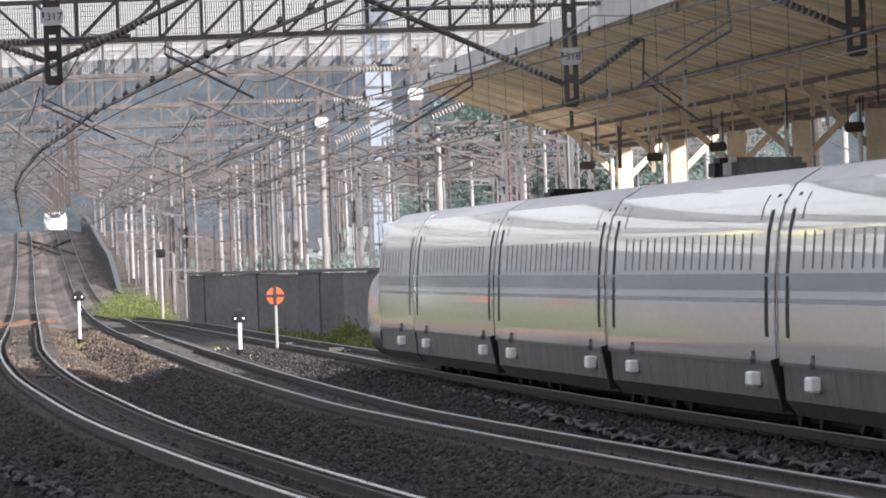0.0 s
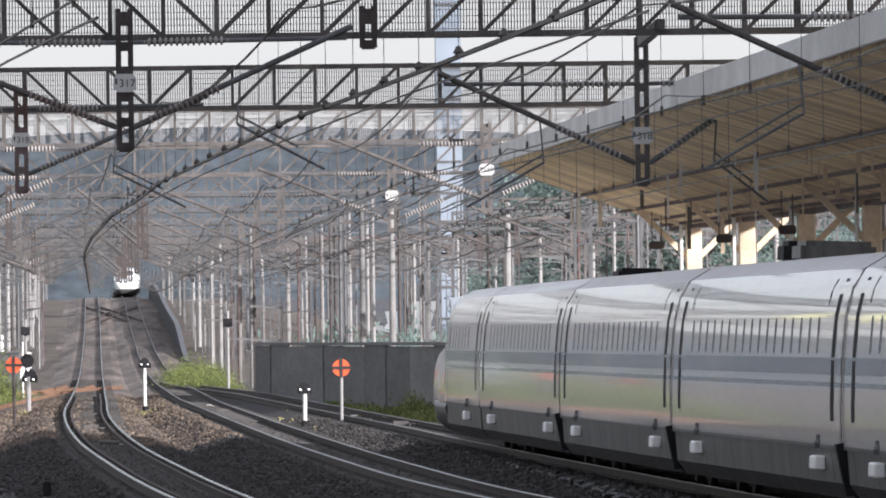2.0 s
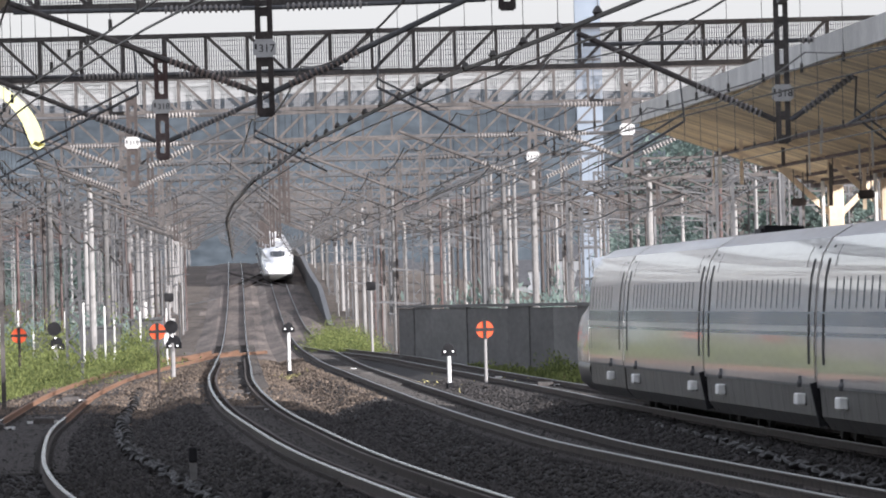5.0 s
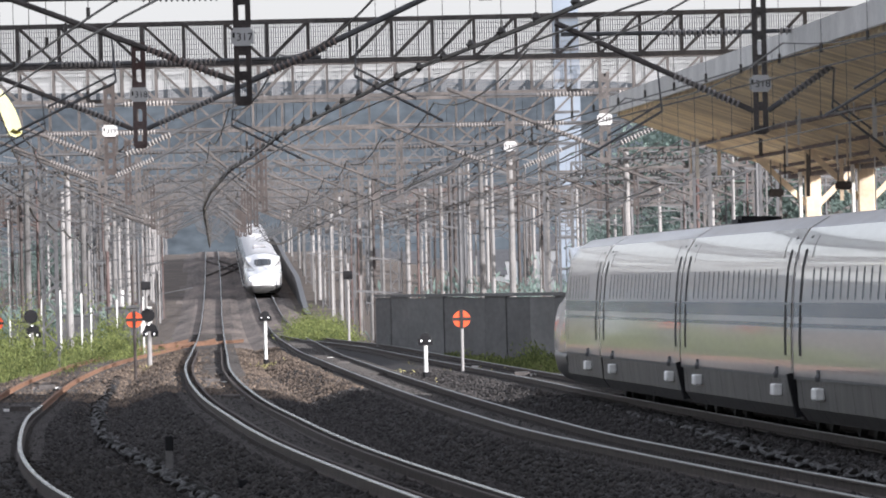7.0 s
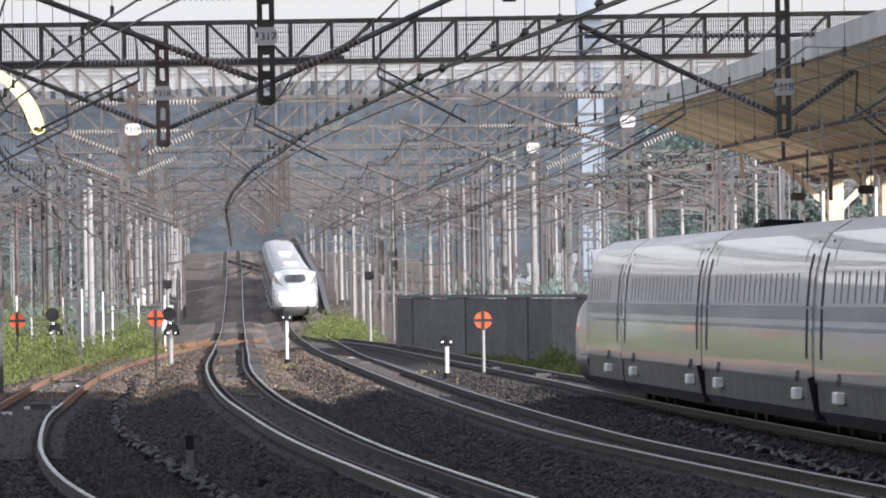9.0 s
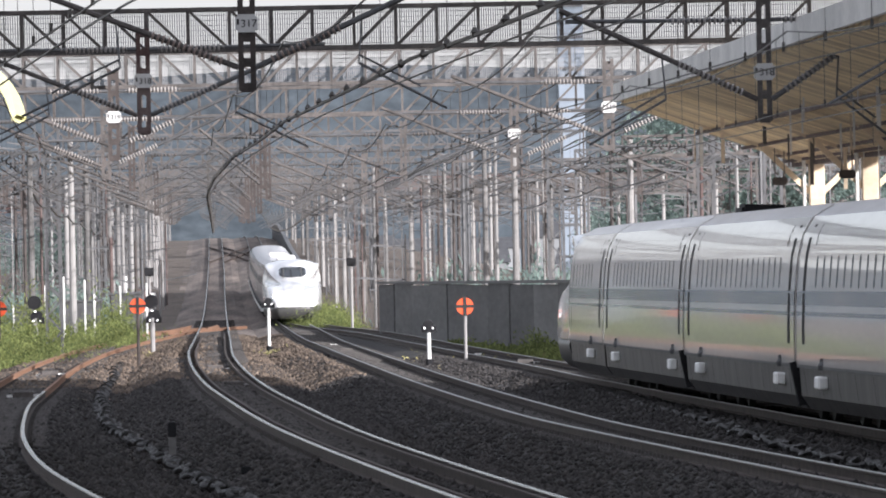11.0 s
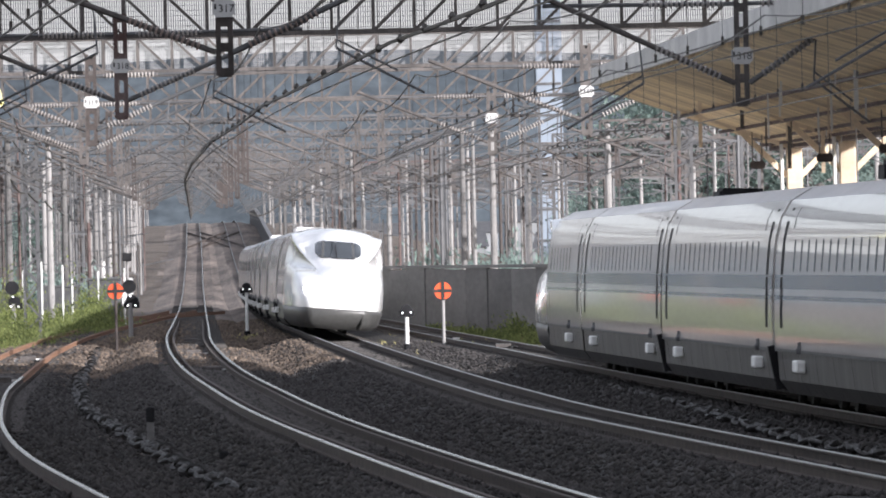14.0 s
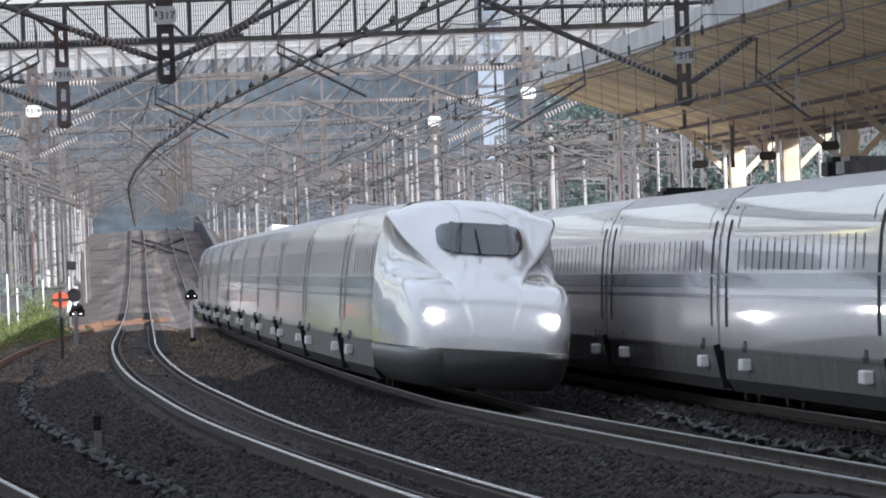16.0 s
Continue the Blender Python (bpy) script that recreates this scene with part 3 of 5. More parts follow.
    # cab door line behind the nose
    for y in (y0 + 10.9, y0 + 11.9):
        flank("door_slot", M_DARK, root, y - 0.05, y + 0.05, 1.25, 3.1, 0.006, 8)


def along(line, y):
    """The pose of a car whose middle is at y, on that line."""
    x, yy, z, s = station(line, y)
    z0, z1 = GRADE(y - 12), GRADE(y + 12)
    x0, x1 = line(y - 11), line(y + 11)
    yaw = math.atan2(-(x1 - x0), 22)
    return Matrix.Translation(((x0 + x1 + 2 * x) / 4, y, (z0 + z1) / 2 + cant(line, y) / 2)) @ Matrix.Rotation(yaw, 4, "Z") @ Matrix.Rotation(math.atan2(z1 - z0, 24), 4, "X") @ Matrix.Rotation(cant(line, y) / 1.45, 4, "Y")


LEAD = car(True)
MID = car(False)
SPEED, FRONT_AT_END = 69.2, 154.0
TRAIN = [LEAD] + [MID] + [copy_thing(MID, Matrix()) for k in range(8)]
for ob in TRAIN:
    ob["group"] = "cars of the approaching train"
tagged(LEAD, "white high-speed train nose car with lit headlights, rounding the curve")


def roof_box(ob, y, w, l, h, material, label):
    bm = bmesh.new()
    box(bm, -w / 2, w / 2, y - l / 2, y + l / 2, 3.55, 3.62 + h)
    bmesh.ops.bevel(bm, geom=bm.edges[:], offset=min(0.08, h * 0.4), segments=2, affect="EDGES")
    part("roof_unit", bm, material, ob, label)


roof_box(TRAIN[2], -6.0, 1.2, 4.5, 0.26, M_ROOF, "white pantograph cover")
roof_box(TRAIN[5], 4.0, 1.2, 4.5, 0.26, M_ROOF, "white pantograph cover")
# the standing train: four whole cars and a tail car with its nose turned away
GAPS = [192.0, 167.3, 142.6, 117.9, 93.2]
for a, b in zip(GAPS, GAPS[1:]):
    ob = copy_thing(MID, along(PARKED, (a + b) / 2))
    tagged(ob, "white high-speed train car standing at the platform in shade", group="cars of the standing train")
    if a == GAPS[0]:
        roof_box(ob, -9.6, 0.9, 1.6, 0.16, M_DARK, "low black roof aerial")
    if a == GAPS[2]:
        roof_box(ob, 6.5, 1.15, 1.1, 0.3, M_DARK, "dark rounded roof housing")
        roof_box(ob, 4.2, 1.15, 1.4, 0.28, M_SKIRT, "grey rounded roof housing")
joint = Matrix.Translation((0, -12.35, 0))
tail = copy_thing(LEAD, along(PARKED, GAPS[0] + 12.35) @ joint @ Matrix.Rotation(radians(-0.15), 4, "Z") @ joint.inverted() @ Matrix.Rotation(math.pi, 4, "Z"))
tagged(tail, "tail car of the standing white high-speed train", group="cars of the standing train")


# ---- platform, canopies ----
EDGE = glide([(95, 10.4), (125, 9.2), (157, 7.92), (195, 6.42), (230, 5.02)])
VALLEY = glide([(95, 16.2), (125, 14.9), (171, 12.7), (200, 11.3), (230, 9.7)])
CE, CV = 7.02, 5.42  # soffit height at the eave and in the valley


def canopy():
    root = thing("platform_canopy", "butterfly platform canopy with an ochre ribbed soffit and pale fascia", "canopy")
    ys = [95 + 135 * k / 34 for k in range(35)]
    bm = bmesh.new()
    last = None
    for y in ys:
        e, v = EDGE(y), VALLEY(y)
        o = v + (v - e)
        ring = [bm.verts.new(q) for q in ((e, y, CE), (v, y, CV), (o, y, CE), (o, y, CE + 0.25), (v, y, CV + 0.2), (e, y, CE + 0.25))]
        if last:
            for k in range(6):
                bm.faces.new((last[k], ring[k], ring[(k + 1) % 6], last[(k + 1) % 6]))
        else:
            bm.faces.new(ring)
        last = ring
    bm.faces.new(last[::-1])
    bmesh.ops.recalc_face_normals(bm, faces=bm.faces)
    part("roof", bm, M_SOFFIT, root)
    bm = bmesh.new()
    last = None
    for y in ys:
        e = EDGE(y)
        ring = [bm.verts.new(q) for q in ((e - 0.06, y, CE - 0.06), (e + 0.05, y, CE - 0.06), (e + 0.05, y, CE + 0.4), (e - 0.06, y, CE + 0.4))]
        if last:
            for k in range(4):
                bm.faces.new((last[k], ring[k], ring[(k + 1) % 4], last[(k + 1) % 4]))
        else:
            bm.faces.new(ring)
        last = ring
    bm.faces.new(last[::-1])
    part("fascia", bm, M_FASCIA, root, "pale grey fascia along the eave")
    # corrugation ribs under the soffit; random rib tones stand for its light-dark lines
    for k in range(150):
        y = 126 + k * 0.69
        e, v = EDGE(y), VALLEY(y)
        bm = bmesh.new()
        bar(bm, (e + 0.1, y, CE - 0.05), (v - 0.1, y, CV - 0.05), 0.24, 0.2)
        part("soffit_rib", bm, M_CANOPY, root)
    bm = bmesh.new()
    sweep(bm, [(-0.15, -0.24), (0.15, -0.24), (0.15, -0.02), (-0.15, -0.02)], [(VALLEY(y), y, CV, Vector((1, 0, 0))) for y in ys])
    part("valley_beam", bm, M_REDLEAD, root, "rust-brown valley beam")
    for k in range(7):
        y = 225 - k * 13.0
        x = VALLEY(y)
        bm = bmesh.new()
        box(bm, x - 0.2, x + 0.2, y - 0.2, y + 0.2, 1.2, CV - 0.24)
        bmesh.ops.bevel(bm, geom=[q for q in bm.edges if abs(q.verts[0].co.z - q.verts[1].co.z) > 1], offset=0.03, segments=1, affect="EDGES")
        part("column", bm, M_CREAM, root, "cream painted column")
        bm = bmesh.new()
        for sg in (-1, 1):
            bar(bm, (x, y, CV - 1.1), (x + sg * 1.5, y, CV + 0.36), 0.14)
            bar(bm, (x, y, CV - 0.2), (x + sg * 4.2, y, CE - 0.22), 0.16, 0.2)
        part("bracket", bm, M_CREAM, root)
        bm = bmesh.new()
        bar(bm, (x - 0.32, y - 0.1, 1.2), (x - 0.32, y - 0.1, CV + 0.1), 0.1, sides=8)
        part("downpipe", bm, M_FASCIA, root, "pale rain pipe")
    # speakers, conduits and sign rods under the soffit
    rr = random.Random(8)
    for k in range(60):
        y = 140 + 88 * rr.random()
        f = rr.uniform(0.35, 0.95)
        e, v = EDGE(y), VALLEY(y)
        x, zs = e + (v - e) * f, CE + (CV - CE) * f
        bm = bmesh.new()
        l = rr.uniform(0.3, 1.3)
        bar(bm, (x, y, zs - l), (x, y, zs), rr.choice([0.03, 0.04, 0.09]))
        part("hanging_rod", bm, rr.choice([M_CREAM, M_STEEL, M_FASCIA]), root)
    for f in (0.45, 0.7, 0.85, 0.93):
        bm = bmesh.new()
        sweep(bm, [(-0.04, -0.04), (0.04, -0.04), (0.04, 0.04), (-0.04, 0.04)], [(EDGE(y) + (VALLEY(y) - EDGE(y)) * f, y, CE + (CV - CE) * f - 0.2, Vector((1, 0, 0))) for y in ys])
        part("conduit", bm, M_REDLEAD, root, "brown conduit under the soffit")


def platform():
    root = thing("platform", "concrete station platform beside the standing train", "platform", kind="structure")
    bm = bmesh.new()
    sts = [station(PARKED, y) for y in steps(60, 236, 6)]
    sweep(bm, [(1.85, -0.5), (1.85, 1.05), (1.78, 1.06), (1.78, 1.22), (12.5, 1.22), (12.5, -0.5)], sts)
    bmesh.ops.recalc_face_normals(bm, faces=bm.faces)
    part("slab", bm, M_CONC, root)
    near = thing("near_platform", "concrete platform end on which the view is taken", "platform", kind="structure")
    bm = bmesh.new()
    box(bm, -3.2, 3.4, -40, 42, -0.6, 1.1)
    part("slab", bm, M_CONC, near)


canopy()
platform()


def hanging_lamp(x, y, z):
    root = thing("platform_lamp", "dark box lamp hanging on two rods under the canopy", "lamp", "platform lamps")
    bm = bmesh.new()
    box(bm, x - 0.19, x + 0.19, y - 0.14, y + 0.14, z - 0.1, z + 0.1)
    bmesh.ops.bevel(bm, geom=bm.edges[:], offset=0.03, segments=2, affect="EDGES")
    part("housing", bm, M_BROWNSTEEL, root)
    for o in (-0.12, 0.12):
        bm = bmesh.new()
        bar(bm, (x + o, y, z + 0.1), (x + o, y, CV + 0.25), 0.03)
        part("rod", bm, M_STEEL, root)


for x, y, z in ((9.02, 224.6, 4.77), (9.85, 206.2, 4.73), (10.6, 193.1, 4.77), (12.07, 171.4, 4.81), (13.0, 158.4, 4.81)):
    hanging_lamp(x, y, z)


# unseen block added beside the platforms, its outline fitted to shade the foreground
def shade_block():
    bm = bmesh.new()
    pts = [(50, -100), (130, -100), (130, 78), (74, 140), (63, 114), (50, 80)]
    lo, hi = [bm.verts.new((x, y, -1)) for x, y in pts], [bm.verts.new((x, y, 90)) for x, y in pts]
    bm.faces.new(lo[::-1])
    bm.faces.new(hi)
    for k in range(6):
        bm.faces.new((lo[k], lo[(k + 1) % 6], hi[(k + 1) % 6], hi[k]))
    bmesh.ops.recalc_face_normals(bm, faces=bm.faces)
    tagged(part("shade_block", bm, M_CONC), "tall plain unseen block added beside the platforms to cast shade", "building", kind="structure")


shade_block()


# ---- catenary portals ----
def truss(root, x0, x1, y, z0, z1, material, bay=0.95, depth=0.7, net=False, slope=0.0, crossed=False):
    """A lattice beam of two faces from x0 to x1, with chords, posts and diagonals."""
    n = max(4, int((x1 - x0) / bay))
    tilt = lambda x: y + slope * (x - x0)
    for dy, nm in ((0.0, "near_face"), (depth, "far_face")):
        bm = bmesh.new()
        bar(bm, (x0, tilt(x0) + dy, z0), (x1, tilt(x1) + dy, z0), 0.12, 0.1)
        bar(bm, (x0, tilt(x0) + dy, z1), (x1, tilt(x1) + dy, z1), 0.12, 0.09)
        for k in range(n + 1):
            x = x0 + (x1 - x0) * k / n
            bar(bm, (x, tilt(x) + dy, z0), (x, tilt(x) + dy, z1), 0.07)
            if k < n:
                xn = x0 + (x1 - x0) * (k + 1) / n
                up = k < n / 2
                bar(bm, (x, tilt(x) + dy, z1 if up else z0), (xn, tilt(xn) + dy, z0 if up else z1), 0.065)
                if crossed:
                    bar(bm, (x, tilt(x) + dy, z0 if up else z1), (xn, tilt(xn) + dy, z1 if up else z0), 0.065)
        part(nm, bm, material, root, "lattice girder face of angle steel")
    bm = bmesh.new()
    for k in range(n):
        x = x0 + (x1 - x0) * k / n
        xn = x0 + (x1 - x0) * (k + 1) / n
        for z in (z0, z1):
            bar(bm, (x, tilt(x), z), (xn if k % 2 else x, tilt(x) + depth, z), 0.05)
    part("cross_bracing", bm, material, root)
    if net:
        bm = bmesh.new()
        x = x0
        yy = depth + 0.12
        while x < x1:
            bar(bm, (x, tilt(x) + yy, z0 - 0.02), (x, tilt(x) + yy, z1 + 0.05), 0.02)
            x += 0.055
        for k in range(9):
            z = z0 + (z1 - z0) * k / 8
            bar(bm, (x0, tilt(x0) + yy + 0.03, z), (x1, tilt(x1) + yy + 0.03, z), 0.012)
        part("wire_net", bm, M_NET, root, "pale fine wire netting behind the girder", kind="stuff")


def insulator(parent, a, b, material, r=0.085, sheds=12):
    bm = bmesh.new()
    prof = [(0, 0.045)]
    for k in range(sheds):
        t = 0.04 + 0.92 * k / sheds
        prof += [(t, 0.04), (t + 0.2 / sheds, r), (t + 0.4 / sheds, r * 0.9), (t + 0.55 / sheds, 0.04)]
    prof.append((1, 0.045))
    lathe(bm, a, b, prof, 10)
    part("insulator", bm, material, parent, "ribbed porcelain rod insulator")


def hanger(x, y, z0, z1, channel, number=None, arms=((-1, 3.6), (1, 3.2)), wide=0.30, ins=None, detail=True, plate_up=1.22):
    """A battened drop post below the girder with swivelling brackets to its sides."""
    root = thing("catenary_hanger", "battened steel drop post with insulated brackets under a portal" if arms else "battened steel drop post under a portal", "overhead line hanger", "catenary hangers")
    bm = bmesh.new()
    w = wide / 2
    for sx in (-1, 1):
        bar(bm, (x + sx * (w - 0.05), y, z0), (x + sx * (w - 0.05), y, z1), 0.1, 0.14)
    k = z0 + 0.05
    while k < z1:
        bar(bm, (x - w + 0.04, y, k), (x + w - 0.04, y, k), 0.13, 0.13 if not detail else 0.17)
        k += 0.46
    bar(bm, (x - w, y, z0 + 0.02), (x + w, y, z0 + 0.02), 0.16, 0.05)
    bar(bm, (x, y, z1 - 0.12), (x, y + 0.35, z1 - 0.12), 0.14)
    part("drop_post", bm, channel, root)
    if number is not None:
        zc = z0 + plate_up
        bm = bmesh.new()
        box(bm, x - 0.21, x + 0.21, y - 0.13, y - 0.1, zc - 0.165, zc + 0.165)
        bmesh.ops.bevel(bm, geom=[q for q in bm.edges if abs(q.verts[0].co.y - q.verts[1].co.y) > 0.01], offset=0.05, segments=3, affect="EDGES")
        plate = part("number_plate", bm, M_PLATE, root, "white enamel number plate")
        cu = bpy.data.curves.new("number", "FONT")
        cu.body, cu.size, cu.align_x, cu.align_y, cu.extrude = number, 0.2, "CENTER", "CENTER", 0.003
        tmp = bpy.data.objects.new("number", cu)
        scene.collection.objects.link(tmp)
        bpy.context.view_layer.update()
        me = bpy.data.meshes.new_from_object(tmp.evaluated_get(bpy.context.evaluated_depsgraph_get()))
        bpy.data.objects.remove(tmp)
        me.materials.clear()
        me.materials.append(M_INK)
        t = new("number", me)
        t.parent = plate
        t.matrix_basis = Matrix.Translation((x + 0.045, y - 0.137, zc - 0.01)) @ Matrix.Rotation(math.pi / 2, 4, "X")
        bm = bmesh.new()
        box(bm, x - 0.175, x - 0.135, y - 0.138, y - 0.131, zc - 0.02, zc + 0.08)
        part("small_mark", bm, M_INK, plate)
    for sgn, reach in arms:
        foot, top = Vector((x + sgn * w, y - 0.05, z0 + 0.42)), Vector((x + sgn * w, y - 0.05, z0 + 1.96))
        end = Vector((x + sgn * reach, y - 0.25, z0 + 2.0))
        d = (end - foot).normalized()
        L = 1.55 if detail else 1.3
        bm = bmesh.new()
        bar(bm, foot, end + d * 0.5, 0.115, sides=8)
        br = part("bracket", bm, M_STEEL2 if sgn > 0 else M_STEEL, root, "slanting tube bracket")
        e2 = Vector((x + sgn * (reach + 0.35), y - 0.25, z0 + 1.99))
        d2 = (e2 - top).normalized()
        bm = bmesh.new()
        bar(bm, top, e2, 0.09, sides=8)
        part("top_tube", bm, M_STEEL2, br)
        bm = bmesh.new()
        half = foot.lerp(end, 0.55)
        hook = Vector((x + sgn * reach * 0.55, y - 0.28, z0 + 0.45))
        tip = Vector((x + sgn * reach * 0.98, y - 0.3, z0 - 0.4))
        bar(bm, half, hook, 0.035)
        bar(bm, hook, tip, 0.05, sides=6)
        bar(bm, hook + Vector((0, 0, 0.16)), hook.lerp(tip, 0.7) + Vector((0, 0, 0.16)), 0.04, sides=6)
        part("steady_arm", bm, M_STEEL2, br)
        insulator(br, foot + d * 0.25, foot + d * (0.25 + L), ins or (M_INSUL if detail else M_STEEL2), 0.088, sheds=14 if detail else 8)
        insulator(br, top + d2 * 0.2, top + d2 * (0.2 + L), M_INSUL if detail else M_STEEL, 0.085, sheds=14 if detail else 8)


def portal_post(root, x, y, top, material=None, lattice=False, base=-0.4):
    bm = bmesh.new()
    if lattice:
        w = 0.28
        for sx in (-1, 1):
            for sy in (-1, 1):
                bar(bm, (x + sx * w, y + sy * w, base), (x + sx * w, y + sy * w, top), 0.09)
        z, k = base, 0
        while z < top - 0.6:
            for sy in (-1, 1):
                s = 1 if k % 2 else -1
                bar(bm, (x - s * w, y + sy * w, z), (x + s * w, y + sy * w, z + 0.6), 0.05)
            z += 0.6
            k += 1
    else:
        lathe(bm, (x, y, base), (x, y, top), [(0, 0.16), (1, 0.12)], 10)
    part("post", bm, material or M_POLE, root)


def portal(y, xl, xr, hangers, net=False, material=None, z=8.0, lattice=False, low=0.0, detail=True, posts=True, high=0.95):
    g = GRADE(y)
    root = thing("catenary_portal", "steel lattice portal carrying overhead wires on hanging posts", "overhead line portal", "catenary portals")
    truss(root, xl, xr, y, z + g, z + high + g, material or M_STEEL, 0.95, net=net, slope=0.03, crossed=not detail)
    if posts:
        portal_post(root, xl + 0.3, y + 0.3, z + high + g, lattice=lattice, base=g - 0.5, material=M_STEEL2 if lattice else None)
        portal_post(root, xr - 0.3, y + 0.3, z + high + g, lattice=lattice, base=g - 0.5, material=M_STEEL2 if lattice else None)
    for x, number, ch, arms, ins, *more in hangers:
        dy = more[0] if more else 0.0
        low = more[1] if len(more) > 1 else 0.0
        hanger(x, y - 0.15 + dy, 6.02 + g + low, z + 0.5 + g, ch, number, arms, 0.32 if detail else 0.26, ins, detail)
    return root


both = ((-1, 4.0), (1, 3.9))
portal(162, -19, 16, [(-3.17, "317", M_BROWNSTEEL, ((-1, 4.2), (1, 3.7)), M_INSULB), (1.28, None, M_BROWNSTEEL, (), None, 0.0, 1.82)], net=True, z=8.1)
hanger(6.65, 172, 5.44, 8.3, M_STEEL, "318", ((-1, 3.5), (1, 2.5)), 0.28, M_INSUL, plate_up=0.95)
boom = thing("catenary_boom", "steel outrigger boom from a portal to a drop post", "overhead line boom")
bm = bmesh.new()
bar(bm, (6.65, 162.5, 8.22), (6.65, 172.3, 8.22), 0.16, 0.2)
part("boom", bm, M_STEEL, boom)
portal(140, -18, 18, [(9.93, "317", M_STEEL, ((-1, 3.6),), None, 0.0, -0.47)], z=8.35, posts=True)
portal(207, -21, 14, [(-6.48, "318", M_REDLEAD, both, M_INSUL)], net=True, z=7.95)
portal(252, -23, 13, [(-8.75, "319", M_BROWNSTEEL, both, M_INSUL), (5.3, "319", M_STEEL, both, M_INSUL)], net=True, z=8.1)
portal(297, -25, 12, [(-10.6, None, M_STEEL, both, None), (3.07, "320", M_STEEL, both, None)], z=8.0, lattice=True)
for k in range(20):
    y = 340 + 43.5 * k
    if y > 1240:
        break
    m, p = MIDDLE(y), PASSING(y)
    hs = [(m - 2.9, None, M_STEEL if k % 3 else M_BROWNSTEEL, both, None), ((m + p) / 2 + (0.3 if k % 2 else -0.2), None, M_BROWNSTEEL, ((-1, 2.0),), None), (p + 2.9, None, M_STEEL, both, None)]
    portal(y, m - 6.3, p + (9.0 if y < 480 else 5.2), hs, material=M_STEEL2 if k % 2 else M_STEEL, lattice=(k % 3 == 0), detail=False, high=0.85)


# ---- portals of the neighbouring lines ----
def side_portals():
    r = random.Random(31)
    for k in range(13):
        y = 318 + 46 * k + r.uniform(-6, 6)
        x0 = PASSING(y) + (12.5 if y < 480 else 7.5)
        hs = [(x0 + f, None, r.choice([M_STEEL, M_BROWNSTEEL]), both, None, 0.0, r.uniform(-0.4, 0.3)) for f in (3.0, 8.5)]
        portal(y, x0, x0 + 13 + 0.012 * y, hs, material=r.choice([M_STEEL, M_STEEL2, M_REDLEAD]), z=r.uniform(7.0, 8.3), lattice=k % 2 == 0, detail=False, high=0.8)
    for k in range(12):
        y = 372 + 46 * k + r.uniform(-6, 6)
        x1 = MIDDLE(y) - 7.2
        hs = [(x1 - f, None, r.choice([M_STEEL, M_BROWNSTEEL]), both, None, 0.0, r.uniform(-0.4, 0.3)) for f in (2.5, 7.5)]
        portal(y, x1 - 9 - 0.01 * y, x1, hs, material=r.choice([M_STEEL, M_STEEL2, M_REDLEAD]), z=r.uniform(7.0, 8.3), lattice=k % 2 == 1, detail=False, high=0.8)


side_portals()


# ---- overhead wires ----
def wires(name, line, spans, label):
    root = thing(name, label, "overhead wire", "overhead wires")
    for nm, sag, z, w in (("contact_wire", 0.0, 5.2, 0.009), ("auxiliary_wire", 0.06, 5.45, 0.02 if line is MIDDLE else 0.009), ("messenger_wire", 0.4, 6.9, 0.012)):
        bm = bmesh.new()
        pts = []
        for a, b in zip(spans, spans[1:]):
            for k in range(8):
                t = k / 8
                y = a + (b - a) * t
                x, yy, g, s = station(line, y)
                pts.append((x, yy, g + z - sag * 4 * t * (1 - t)))
        sweep(bm, [(-w, -w), (w, -w), (w, w), (-w, w)], [(*q, Vector((1, 0, 0))) for q in pts])
        part(nm, bm, M_WIRE, root)
    bm = bmesh.new()
    clips = bmesh.new()
    for a, b in zip(spans, spans[1:]):
        for k in range(9):
            t = (k + 0.5) / 9
            y = a + (b - a) * t
            x, yy, g, s = station(line, y)
            zt = g + 6.9 - 0.4 * 4 * t * (1 - t)
            bar(bm, (x, yy, g + 5.5), (x, yy, zt), 0.008)
            lathe(clips, (x, yy, g + 5.38), (x, yy, g + 5.5), [(0, 0.02), (0.5, 0.055 if line is MIDDLE else 0.02), (1, 0.02)], 6)
    part("dropper", bm, M_WIRE, root, kind="stuff")
    part("clip", clips, M_WIRE, root, kind="stuff")


SPANS = [72, 117, 162, 207, 252, 297] + [340 + 43.5 * k for k in range(20)]
wires("catenary_passing", PASSING, SPANS, "overhead contact and messenger wires above the passing track")
wires("catenary_middle", MIDDLE, SPANS, "overhead wires with clipped droppers above the middle track")
wires("catenary_platform", PARKED, [s for s in SPANS if s < 430], "overhead wires above the platform track")
wires("catenary_siding", SIDING, [s for s in SPANS if s < 430], "overhead wires above the rusty siding")


